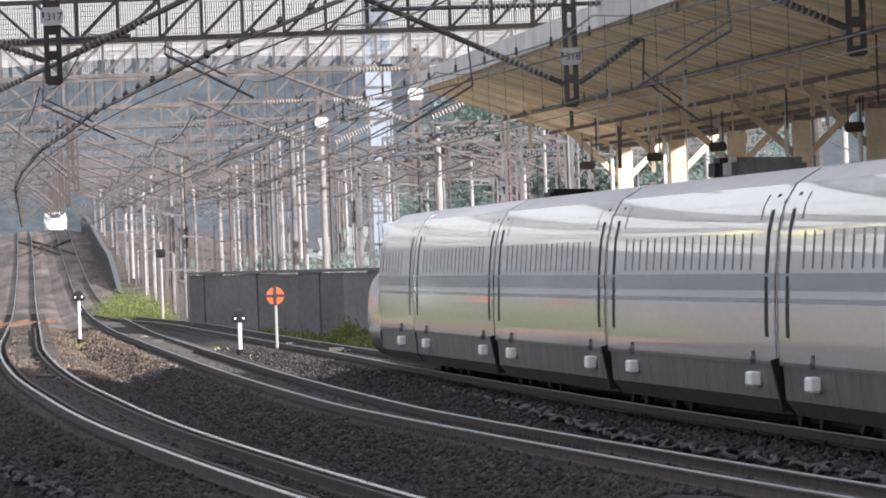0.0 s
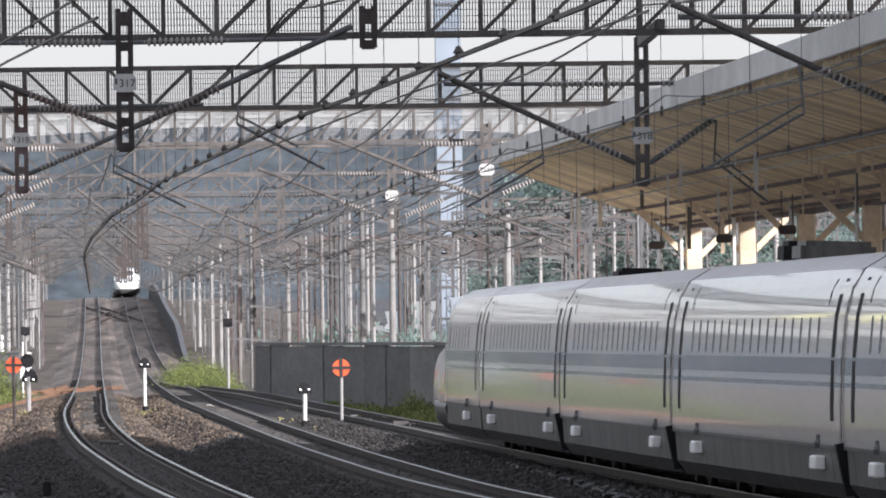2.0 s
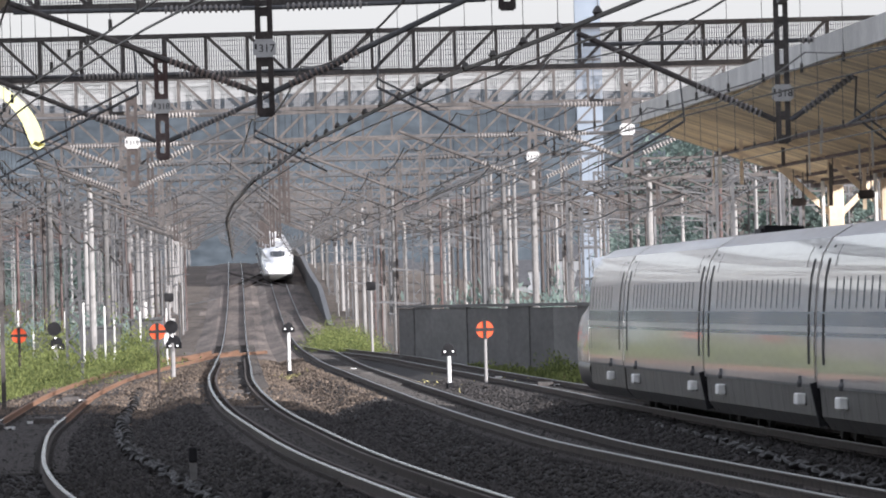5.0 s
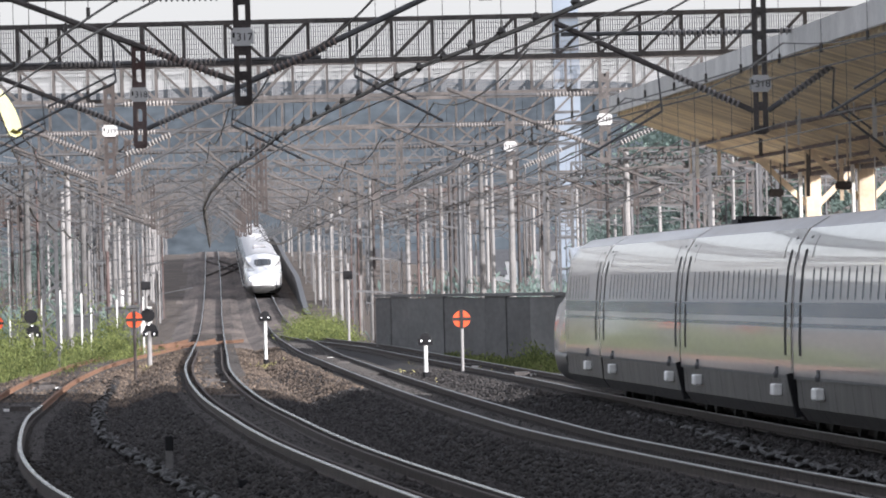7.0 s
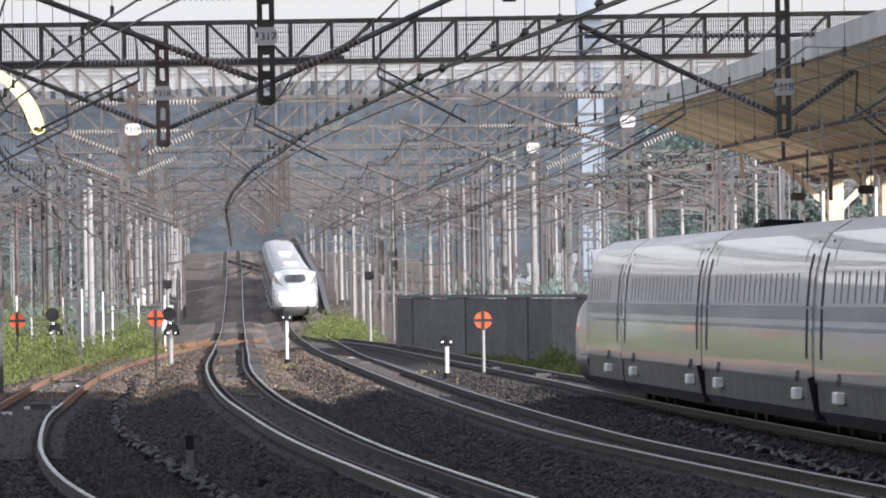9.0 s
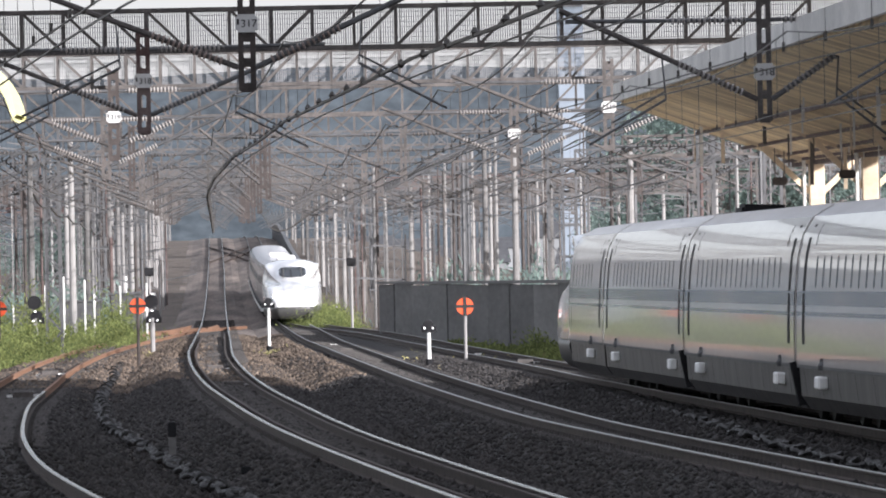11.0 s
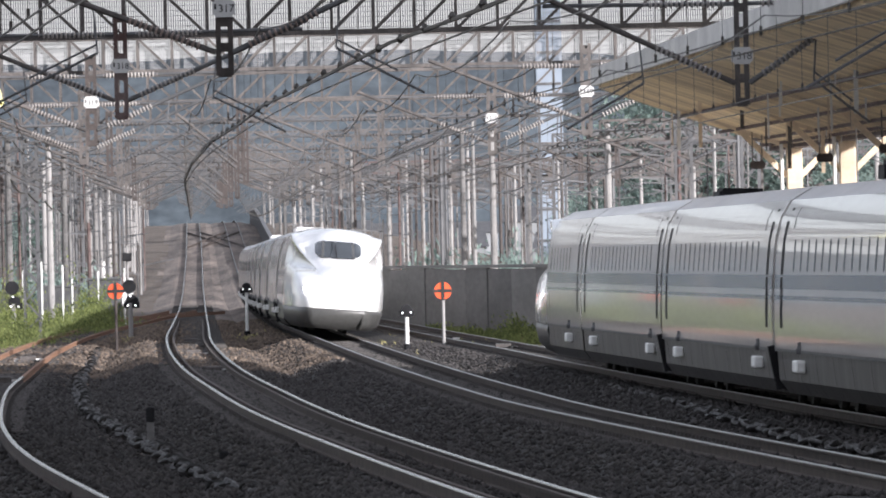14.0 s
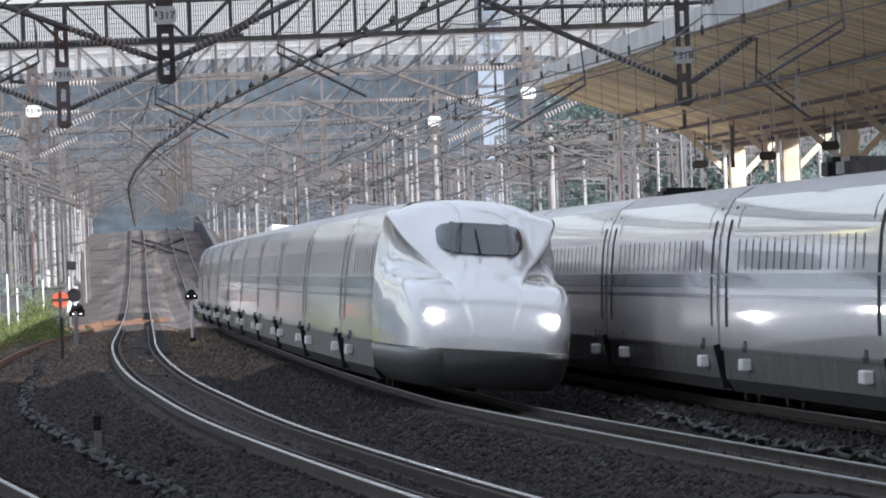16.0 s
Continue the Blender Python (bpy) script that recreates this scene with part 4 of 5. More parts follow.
# ---- feeder wires along the pole rows ----
def feeders():
    r = random.Random(21)
    for k in range(16):
        root = thing("feeder_wire", "slack feeder wire strung along the pole row", "overhead wire", "feeder wires")
        line, off = (MIDDLE, -r.uniform(5.5, 13)) if k % 2 else (PASSING, r.uniform(6, 15))
        z, sag = r.uniform(5.0, 8.8), r.uniform(0.08, 0.25)
        pts = []
        for a in range(270, 1000, 45):
            for q in range(6):
                t = q / 6
                y = a + 45 * t
                pts.append((line(y) + off + 0.004 * (y - 300) * (-1 if k % 2 else 1), y, GRADE(y) * 0.7 + z - sag * 4 * t * (1 - t), Vector((1, 0, 0))))
        bm = bmesh.new()
        w = r.choice([0.012, 0.018, 0.025])
        sweep(bm, [(-w, -w), (w, -w), (w, w), (-w, w)], pts)
        part("wire", bm, r.choice([M_WIRE, M_STEEL2, M_STEEL]), root)


feeders()


# ---- concrete boundary wall ----
def boundary_wall():
    root = thing("boundary_wall", "stained grey concrete panel wall beside the line", "wall", kind="structure")
    a, b = Vector((-2.2, 415, 0)), Vector((9.5, 262, 0))
    n = 15
    for k in range(n):
        p, q = a.lerp(b, k / n), a.lerp(b, (k + 0.992) / n)
        z = -0.45
        bm = bmesh.new()
        d = Vector((0.12, 0.01, 0))
        h = 2.15 + 0.04 * math.sin(k * 2.3)
        vs = [bm.verts.new(v) for v in (p + Vector((0, 0, z)), q + Vector((0, 0, z)), q + d + Vector((0, 0, z)), p + d + Vector((0, 0, z)), p + Vector((0, 0, h)), q + Vector((0, 0, h)), q + d + Vector((0, 0, h)), p + d + Vector((0, 0, h)))]
        for f in ((0, 1, 5, 4), (1, 2, 6, 5), (2, 3, 7, 6), (3, 0, 4, 7), (4, 5, 6, 7)):
            bm.faces.new([vs[i] for i in f])
        bmesh.ops.recalc_face_normals(bm, faces=bm.faces)
        part("panel", bm, M_WALL, root)
        if k % 3 == 1:
            bm = bmesh.new()
            box(bm, p.x - 0.05, p.x + 0.15, p.y - 0.1, p.y + 0.1, z, h + 0.05)
            part("pier", bm, M_WALL, root)
    bm = bmesh.new()
    bar(bm, a + Vector((0.06, 0, 2.24)), b + Vector((0.06, 0, 2.24)), 0.26, 0.12)
    part("coping", bm, M_WALL, root)


boundary_wall()


# ---- lineside signs and signals ----
def cross_sign(x, y, top, base=-0.4, r=0.275, post=None):
    root = thing("stop_marker", "round red-orange marker with a black cross on a slim post", "trackside sign", "stop markers")
    bm = bmesh.new()
    bar(bm, (x, y + 0.06, base), (x, y + 0.06, top), 0.11, sides=8)
    part("post", bm, post or M_POLE, root)
    bm = bmesh.new()
    lathe(bm, (x, y, top), (x, y - 0.03, top), [(0, r * 0.9), (0.3, r), (1, r)], 20)
    part("disc", bm, M_RED, root, "red-orange disc")
    bm = bmesh.new()
    box(bm, x - r * 1.05, x + r * 1.05, y - 0.05, y - 0.036, top - 0.05, top + 0.05)
    part("cross_bar", bm, M_INK, root, "black bar of the cross")
    bm = bmesh.new()
    box(bm, x - 0.05, x + 0.05, y - 0.06, y - 0.052, top - r * 1.1, top + r * 1.1)
    part("cross_bar", bm, M_INK, root, "black bar of the cross")


cross_sign(1.22, 278, 1.57)
cross_sign(-9.75, 300, 1.72, post=M_BROWNSTEEL)
cross_sign(-15.3, 318, 1.66, post=M_BROWNSTEEL)

M_SIGWHITE = glow("signal_lamp_white", (1.0, 0.98, 0.95), 1.6)


def dwarf_signal(x, y, top, base=-0.4):
    root = thing("dwarf_signal", "low black signal with two small white lamps on a white post", "signal", "dwarf signals")
    bm = bmesh.new()
    bar(bm, (x, y, base + 0.3), (x, y, top - 0.3), 0.13, sides=8)
    part("post", bm, M_BOX, root, "white painted post")
    bm = bmesh.new()
    bar(bm, (x, y, base), (x, y, base + 0.32), 0.24, sides=8)
    part("base", bm, M_DARK, root)
    bm = bmesh.new()
    lathe(bm, (x, y - 0.1, top - 0.12), (x, y + 0.12, top - 0.12), [(0, 0.17), (0.8, 0.18), (1, 0.14)], 14)
    box(bm, x - 0.24, x + 0.24, y - 0.09, y + 0.1, top - 0.34, top - 0.14)
    hd = part("head", bm, M_DARK, root)
    for o in (-0.13, 0.13):
        bm = bmesh.new()
        lathe(bm, (x + o, y - 0.16, top - 0.2), (x + o, y - 0.1, top - 0.2), [(0, 0.02), (1, 0.028)], 8)
        part("lamp", bm, M_SIGWHITE, hd, "small lit white lamp")


dwarf_signal(-6.16, 347, 1.75)
dwarf_signal(0.07, 280, 1.1)


def tall_signal(x, y, top, base=-0.4):
    root = thing("colour_light_signal", "black round-headed signal on a banded post among weeds", "signal", "round signals")
    bm = bmesh.new()
    bar(bm, (x, y, base), (x, y, top - 0.9), 0.2, sides=8)
    part("post", bm, M_POLE, root)
    bm = bmesh.new()
    lathe(bm, (x - 0.04, y - 0.05, top - 0.26), (x - 0.04, y + 0.1, top - 0.26), [(0, 0.27), (0.6, 0.28), (1, 0.24)], 16)
    part("upper_head", bm, M_DARK, root)
    bm = bmesh.new()
    lathe(bm, (x + 0.06, y - 0.05, top - 0.85), (x + 0.06, y + 0.1, top - 0.85), [(0, 0.26), (0.6, 0.27), (1, 0.22)], 3 * 4)
    box(bm, x - 0.26, x + 0.36, y - 0.06, y + 0.1, top - 1.1, top - 0.86)
    hd = part("lower_head", bm, M_DARK, root)
    for dx, dz in ((0.0, -0.62), (0.2, -1.0), (-0.1, -1.0)):
        bm = bmesh.new()
        lathe(bm, (x + dx, y - 0.12, top + dz), (x + dx, y - 0.05, top + dz), [(0, 0.03), (1, 0.036)], 8)
        part("lamp", bm, M_SIGWHITE, hd)


tall_signal(-15.5, 352, 2.05)
tall_signal(-10.8, 350, 2.0)


# ---- poles of the neighbouring lines ----
def pole(x, y, h, r=0.17, material=None, arm=True, base=-0.5):
    root = thing("line_pole", "pale concrete overhead-line pole with steel arms", "pole", "line poles")
    bm = bmesh.new()
    lathe(bm, (x, y, base), (x, y, h), [(0, r), (1, r * 0.75)], 9)
    part("shaft", bm, material or M_POLE, root)
    if arm:
        for z, l in ((h - 0.6, 1.6), (h - 2.2, 2.4), (h - 3.0, 2.0)):
            bm = bmesh.new()
            s = 1 if (int(x * 7 + y + z * 3) % 2) else -1
            bar(bm, (x, y, z), (x + s * l, y - 0.2, z + 0.25 + 0.2 * math.sin(x * 5 + z)), 0.07)
            part("arm", bm, M_STEEL2, root)


rng = random.Random(4)
for k in range(70):
    y = rng.uniform(430, 900)
    x = PASSING(y) + 7.5 + rng.uniform(0, 1) ** 1.2 * 0.034 * y
    pole(x, y, GRADE(y) * 0.6 + rng.uniform(8, 10.5), rng.choice([0.06, 0.08, 0.11, 0.15]), rng.choice([M_POLE, M_POLE, M_STEEL2, M_STEEL, M_BROWNSTEEL]))
for k in range(46):
    y = rng.uniform(390, 900)
    x = MIDDLE(y) - 6.0 - rng.uniform(0, 1) ** 1.1 * 0.03 * y
    pole(x, y, GRADE(y) * 0.6 + rng.uniform(7, 10), rng.choice([0.05, 0.07, 0.1, 0.14]), rng.choice([M_POLE, M_STEEL, M_STEEL2, M_REDLEAD, M_BROWNSTEEL]))
for k in range(14):
    y = rng.uniform(300, 420)
    pole(9 + rng.uniform(0, 9) + (350 - y) * 0.03, y, rng.uniform(8.5, 11), rng.choice([0.05, 0.07, 0.1]), rng.choice([M_POLE, M_STEEL2, M_STEEL, M_REDLEAD]))


for k in range(46):
    y = rng.uniform(395, 820)
    left = k % 3 != 0
    x = MIDDLE(y) - rng.uniform(3.6, 8.0) if left else PASSING(y) + rng.uniform(3.6, 7.0)
    pole(x, y, GRADE(y) + rng.uniform(3.5, 8.5), rng.choice([0.05, 0.07, 0.09, 0.12]), rng.choice([M_POLE, M_POLE, M_STEEL, M_STEEL2, M_REDLEAD, M_BROWNSTEEL]), k % 2 == 0)


def lineside_cabinet(x, y, w, h, material, label):
    root = thing("lineside_cabinet", label, "cabinet", "lineside cabinets")
    z = GRADE(y) - 0.5
    bm = bmesh.new()
    box(bm, x - w / 2, x + w / 2, y, y + 0.6, z + 0.25, z + h)
    bmesh.ops.bevel(bm, geom=bm.edges[:], offset=0.03, segments=1, affect="EDGES")
    part("body", bm, material, root)
    bm = bmesh.new()
    box(bm, x - w / 2 - 0.06, x + w / 2 + 0.06, y - 0.06, y + 0.66, z + h, z + h + 0.07)
    part("lid", bm, M_STEEL2, root)
    bm = bmesh.new()
    box(bm, x - w / 2 + 0.04, x + w / 2 - 0.04, y + 0.05, y + 0.55, z, z + 0.25)
    part("plinth", bm, M_POLE, root)


for k in range(16):
    y = rng.uniform(420, 760)
    x = MIDDLE(y) - rng.uniform(3.8, 9.0)
    mt, lb = rng.choice([(M_BOX, "pale grey lineside cabinet on a plinth"), (M_SIGNRED, "faded red lineside cabinet on a plinth"), (M_REDLEAD, "rusty brown lineside cabinet on a plinth"), (M_POLE, "weathered concrete-grey lineside cabinet")])
    lineside_cabinet(x, y, rng.uniform(0.4, 0.9), rng.uniform(0.9, 2.2), mt, lb)


# ---- hills, town and tower far off ----
def hill(x0, x1, y, top, seed, material):
    bm = bmesh.new()
    n = 60
    lo, hi, back = [], [], []
    for k in range(n + 1):
        x = x0 + (x1 - x0) * k / n
        h = top * (0.78 + 0.16 * noise.noise(Vector((k * 0.13, seed, 0))) + 0.06 * noise.noise(Vector((k * 0.9, seed, 3))))
        lo.append(bm.verts.new((x, y, -20)))
        hi.append(bm.verts.new((x, y + 120, h)))
        back.append(bm.verts.new((x, y + 500, -20)))
    for k in range(n):
        bm.faces.new((lo[k], lo[k + 1], hi[k + 1], hi[k]))
        bm.faces.new((hi[k], hi[k + 1], back[k + 1], back[k]))
    tagged(part("hill", bm, material, None, smooth=True), "wooded hillside far behind the line, coloured blue-green for haze", "hill", "far hills", "backdrop")


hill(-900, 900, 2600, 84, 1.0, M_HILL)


def town_house(x, y, w, h):
    root = thing("town_house", "small pale house far off", "house", "far town houses")
    bm = bmesh.new()
    box(bm, x - w / 2, x + w / 2, y, y + 9, -4, h)
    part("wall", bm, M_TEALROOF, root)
    bm = bmesh.new()
    v = [bm.verts.new(q) for q in ((x - w / 2 - 0.4, y - 0.4, h), (x + w / 2 + 0.4, y - 0.4, h), (x + w / 2 + 0.4, y + 9.4, h), (x - w / 2 - 0.4, y + 9.4, h), (x - w / 2, y + 4.5, h + 2), (x + w / 2, y + 4.5, h + 2))]
    for f in ((0, 1, 5, 4), (2, 3, 4, 5), (1, 2, 5), (3, 0, 4), (3, 2, 1, 0)):
        bm.faces.new([v[i] for i in f])
    part("roof", bm, M_STEEL2, root)


for k in range(60):
    y = rng.uniform(1000, 1700)
    x = rng.uniform(-0.06, 0.07) * y
    if abs(x - PASSING(min(y, 1400)) + 2) < 16:
        continue
    town_house(x, y, rng.uniform(6, 13), rng.uniform(2.0, 7.5))

# ---- trees behind the line ----
def tree_mesh(seed):
    r = random.Random(seed)
    bm = bmesh.new()
    lathe(bm, (0, 0, -1), (0.2, 0, 7), [(0, 0.35), (0.5, 0.22), (1, 0.08)], 7)
    limbs = []
    for k in range(9):
        a, z = r.uniform(0, math.tau), r.uniform(2.5, 6.5)
        tip = Vector((math.cos(a) * r.uniform(1.2, 2.6), math.sin(a) * r.uniform(1.2, 2.6), z + r.uniform(0.6, 2.0)))
        bar(bm, (0.1, 0, z), tip, 0.12)
        limbs.append(tip)
    trunk = mesh_of(bm, "trunk", M_STEEL)
    verts, faces = [], []
    for tip in limbs + [Vector((0, 0, 7.4)), Vector((0.5, 0, 8.2))]:
        for k in range(340):
            c = tip + Vector((r.gauss(0, 0.75), r.gauss(0, 0.75), r.gauss(0, 0.6)))
            s = r.uniform(0.07, 0.15)
            n = Vector((r.gauss(0.3, 0.5), r.gauss(-0.7, 0.5), r.gauss(0.8, 0.5))).normalized()
            u = n.cross(Vector((r.gauss(0, 1), r.gauss(0, 1), r.gauss(0, 1)))).normalized()
            w = n.cross(u)
            i = len(verts)
            verts += [c - u * s, c + w * s * 0.6, c + u * s, c - w * s * 0.6]
            faces.append((i, i + 1, i + 2, i + 3))
    me = bpy.data.meshes.new("crown")
    me.from_pydata(verts, [], faces)
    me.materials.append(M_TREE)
    return trunk, me


TREES = [tree_mesh(s) for s in (1, 2, 3)]


def tree(x, y, z, size, turn, kind):
    root = thing("tree", "green broadleaf tree behind the railway, leaf colour paled for haze", "tree", "lineside trees")
    for nm, me in zip(("trunk", "crown"), TREES[kind]):
        ob = new(nm, me)
        ob.parent = root
    root.matrix_basis = Matrix.Translation((x, y, z)) @ Matrix.Rotation(turn, 4, "Z") @ Matrix.Scale(size, 4)


for k in range(90):
    y = rng.uniform(700, 1500)
    f = rng.choice([rng.uniform(0.016, 0.062), rng.uniform(-0.075, -0.036), rng.uniform(0.03, 0.06)])
    tree(f * y, y, -2.5, rng.uniform(0.8, 1.5) * (1.6 if f > 0.028 else 1.0), rng.uniform(0, 6.2), k % 3)

tower = thing("office_tower", "office tower beyond the line, walls tinted pale blue for haze", "tower")
bm = bmesh.new()
box(bm, 14.0, 16.6, 905, 910, -3, 70)
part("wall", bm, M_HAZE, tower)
for k in range(20):
    bm = bmesh.new()
    box(bm, 14.1, 16.5, 904.9, 905.02, 4 + 3.2 * k, 4.25 + 3.2 * k)
    part("floor_band", bm, M_STEEL2, tower)


# ---- weeds ----
def weeds(name, label, spots, count, height, material, seed, grow=1.0):
    r = random.Random(seed)
    verts, faces = [], []
    for k in range(count):
        cx, cy, sx, sy = r.choice(spots)
        x, y = r.gauss(cx, sx), r.gauss(cy, sy)
        h = height * (0.15 + 0.85 * r.random() ** 1.8) * max(0.2, 0.8 + 0.9 * noise.noise(Vector((x * 0.9, y * 0.12, seed))))
        z = GRADE(y) - 0.42 + h * r.uniform(0.1, 1.0)
        size = r.uniform(0.02, 0.055) * grow
        n = Vector((r.gauss(0.2, 0.6), r.gauss(-0.6, 0.6), r.gauss(0.7, 0.6))).normalized()
        u = n.cross(Vector((r.gauss(0, 0.5), r.gauss(0, 0.5), 1))).normalized()
        w = n.cross(u) * size * r.uniform(1.0, 2.6)
        u = u * size * 0.6
        c = Vector((x, y, z))
        i = len(verts)
        verts += [c - w, c + u, c + w, c - u]
        faces.append((i, i + 1, i + 2, i + 3))
    me = bpy.data.meshes.new(name)
    me.from_pydata(verts, [], faces)
    me.materials.append(material)
    tagged(new(name, me), label, "weeds", kind="stuff")


weeds("weeds", "bright green overgrown weeds along the siding verge", [(-16.5, 345, 1.2, 8), (-15.0, 320, 1.0, 10), (-17.5, 335, 1.2, 14), (-14.6, 372, 0.9, 10), (-16.2, 400, 1.5, 12), (-15.8, 300, 0.8, 12)], 120000, 1.5, M_GREEN, 2)
weeds("tall_bushes", "tall bright green bushes behind the siding verge", [(-17.6, 352, 0.7, 4), (-18.6, 340, 0.6, 4), (-16.3, 368, 0.5, 4), (-13.4, 385, 0.5, 4)], 45000, 3.0, M_GREEN, 7)
weeds("bushes", "sunlit yellow-green weeds beside the passing track", [(-6.2, 520, 0.8, 14), (-5.4, 500, 0.7, 10), (-7.2, 560, 0.6, 15)], 50000, 1.6, M_GREEN, 3)
weeds("wall_shrub", "dark green shrub at the foot of the concrete wall", [(4.0, 322, 0.3, 1.5), (4.7, 314, 0.25, 1.5)], 5000, 0.85, M_GREEN, 9)
weeds("wall_weeds", "low weeds along the foot of the concrete wall", [(1.2 + 0.72 * k, 358 - 10 * k, 0.3, 4) for k in range(8)], 14000, 0.45, M_GREEN, 10)
# both scrub belts share the trees' leaf colour, paled for haze
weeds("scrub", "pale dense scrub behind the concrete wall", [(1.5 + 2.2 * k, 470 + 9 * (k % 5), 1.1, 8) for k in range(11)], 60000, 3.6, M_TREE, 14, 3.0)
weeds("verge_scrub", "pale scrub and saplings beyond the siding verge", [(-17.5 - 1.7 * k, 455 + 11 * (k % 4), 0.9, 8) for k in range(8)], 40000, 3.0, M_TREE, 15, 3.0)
weeds("dry_grass", "tufts of dry yellow grass between the tracks", [(2.2, 300, 0.35, 8), (0.8, 292, 0.35, 8), (3.3, 285, 0.4, 8), (-5.9, 340, 0.3, 5), (-10.8, 340, 0.4, 6), (-0.3, 310, 0.4, 10)], 6000, 0.32, M_DRYGRASS, 5)


# ---- verge furniture ----
def white_post(x, y, h):
    root = thing("fence_post", "slim white post standing in the weeds", "post", "white posts")
    bm = bmesh.new()
    bar(bm, (x, y, -0.45), (x, y, h), 0.085, sides=8)
    bar(bm, (x, y, h), (x, y, h + 0.06), 0.07, sides=8)
    part("shaft", bm, M_BOX, root)


for x, y, h in ((-18.3, 380, 2.5), (-16.3, 380, 2.4), (-15.5, 380, 2.75), (-14.6, 380, 2.6), (-14.2, 380, 2.0), (-19.6, 390, 2.2), (-17.3, 372, 1.6), (-13.6, 395, 2.3), (-12.9, 410, 2.4)):
    white_post(x, y, h)


def equipment_hut(x, y, w, h):
    root = thing("equipment_hut", "grey lineside equipment cabinet hut in the weeds", "hut", "lineside huts")
    bm = bmesh.new()
    box(bm, x - w / 2, x + w / 2, y, y + 2.2, -0.45, h)
    bmesh.ops.bevel(bm, geom=bm.edges[:], offset=0.03, segments=1, affect="EDGES")
    part("body", bm, M_STEEL2, root)
    bm = bmesh.new()
    box(bm, x - w / 2 - 0.08, x + w / 2 + 0.08, y - 0.1, y + 2.3, h, h + 0.1)
    part("roof", bm, M_STEEL2, root)
    for o in (-0.25, 0.25):
        bm = bmesh.new()
        box(bm, x + o * w - 0.22 * w, x + o * w + 0.22 * w, y - 0.03, y - 0.005, -0.2, h - 0.15)
        part("door", bm, M_STEEL2, root)


equipment_hut(-16.6, 425, 1.9, 1.6)
equipment_hut(-14.6, 432, 1.5, 1.9)
equipment_hut(-18.8, 418, 1.4, 1.4)


def box_sign(x, y, z):
    root = thing("box_sign", "small black box sign on a slim pole", "trackside sign", "box signs")
    bm = bmesh.new()
    bar(bm, (x, y + 0.15, -0.4), (x, y + 0.15, z + 0.6), 0.14, sides=8)
    part("pole", bm, M_POLE, root)
    bm = bmesh.new()
    box(bm, x - 0.24, x + 0.24, y - 0.08, y + 0.08, z - 0.21, z + 0.21)
    bmesh.ops.bevel(bm, geom=bm.edges[:], offset=0.03, segments=1, affect="EDGES")
    part("box", bm, M_DARK, root)


box_sign(-3.75, 450, 3.3)
box_sign(-14.0, 450, 3.0)


# ---- cables on the ballast, marker posts, point gear ----
def cable_run(name, pts, r, label, seed):
    """A sagging bundle of cable laid in loops from stone to stone."""
    root = thing(name, label, "cable")
    rr = random.Random(seed)
    bm = bmesh.new()
    spine = []
    line = glide([(y, x) for x, y in pts])
    y, k = pts[0][1], 0
    while y < pts[-1][1]:
        wob = 0.10 * math.sin(y * 2.6 + seed) + 0.06 * math.sin(y * 6.1)
        spine.append(Vector((line(y) + wob, y, (-0.36 if seed == 1 else -0.24) + 0.09 * abs(math.sin(y * 2.1)) + rr.uniform(0, 0.05))))
        y += 0.22
    for a, b, c in zip(spine[::2], spine[1::2], spine[2::2]):
        lathe(bm, a, b, [(0, r * 0.8), (0.5, r * rr.uniform(1.0, 1.4)), (1, r * 0.8)], 6)
        lathe(bm, b, c, [(0, r * 0.8), (0.5, r * rr.uniform(0.7, 1.1)), (1, r * 0.8)], 6)
    part("cable_core", bm, M_ROPE, root, kind="stuff")
    for i in range(0, len(spine) - 3, 23):
        bm = bmesh.new()
        a = spine[i]
        n = 9
        ring = [a + Vector((0.13 * math.cos(q * math.pi / n), 0.3 * (q / n), 0.02 + 0.09 * math.sin(q * math.pi / n))) for q in range(n + 1)]
        o = r * 0.4
        sweep(bm, [(-o, -o), (o, -o), (o, o), (-o, o)], [(*p, Vector((1, 0, 0))) for p in ring])
        part("loop", bm, M_ROPE, root)


cable_run("cable_run", [(-0.7, 100), (-2.23, 114), (-3.89, 137), (-5.13, 157), (-6.23, 175), (-7.9, 215), (-9.3, 262), (-10.4, 300)], 0.042, "looped dark cable bundle lying on the ballast", 1)
cable_run("cable_run", [(7.5, 100), (6.4, 119), (5.8, 128), (5.4, 144), (5.05, 161), (4.25, 187), (3.4, 212)], 0.042, "curled dark cable lying beside the standing train", 2)


def marker_post(x, y, h):
    root = thing("marker_post", "short black-topped white marker post in the ballast", "marker post", "marker posts")
    bm = bmesh.new()
    box(bm, x - 0.06, x + 0.06, y - 0.05, y + 0.05, -0.45, -0.35 + h * 0.6)
    part("base", bm, M_POLE, root)
    bm = bmesh.new()
    box(bm, x - 0.07, x + 0.07, y - 0.055, y + 0.055, -0.35 + h * 0.6, -0.35 + h)
    bmesh.ops.bevel(bm, geom=bm.edges[:], offset=0.02, segments=1, affect="EDGES")
    part("cap", bm, M_DARK, root)


for x, y, h in ((-4.19, 145, 0.62), (-2.58, 125, 0.3), (-2.18, 119, 0.26)):
    marker_post(x, y, h)


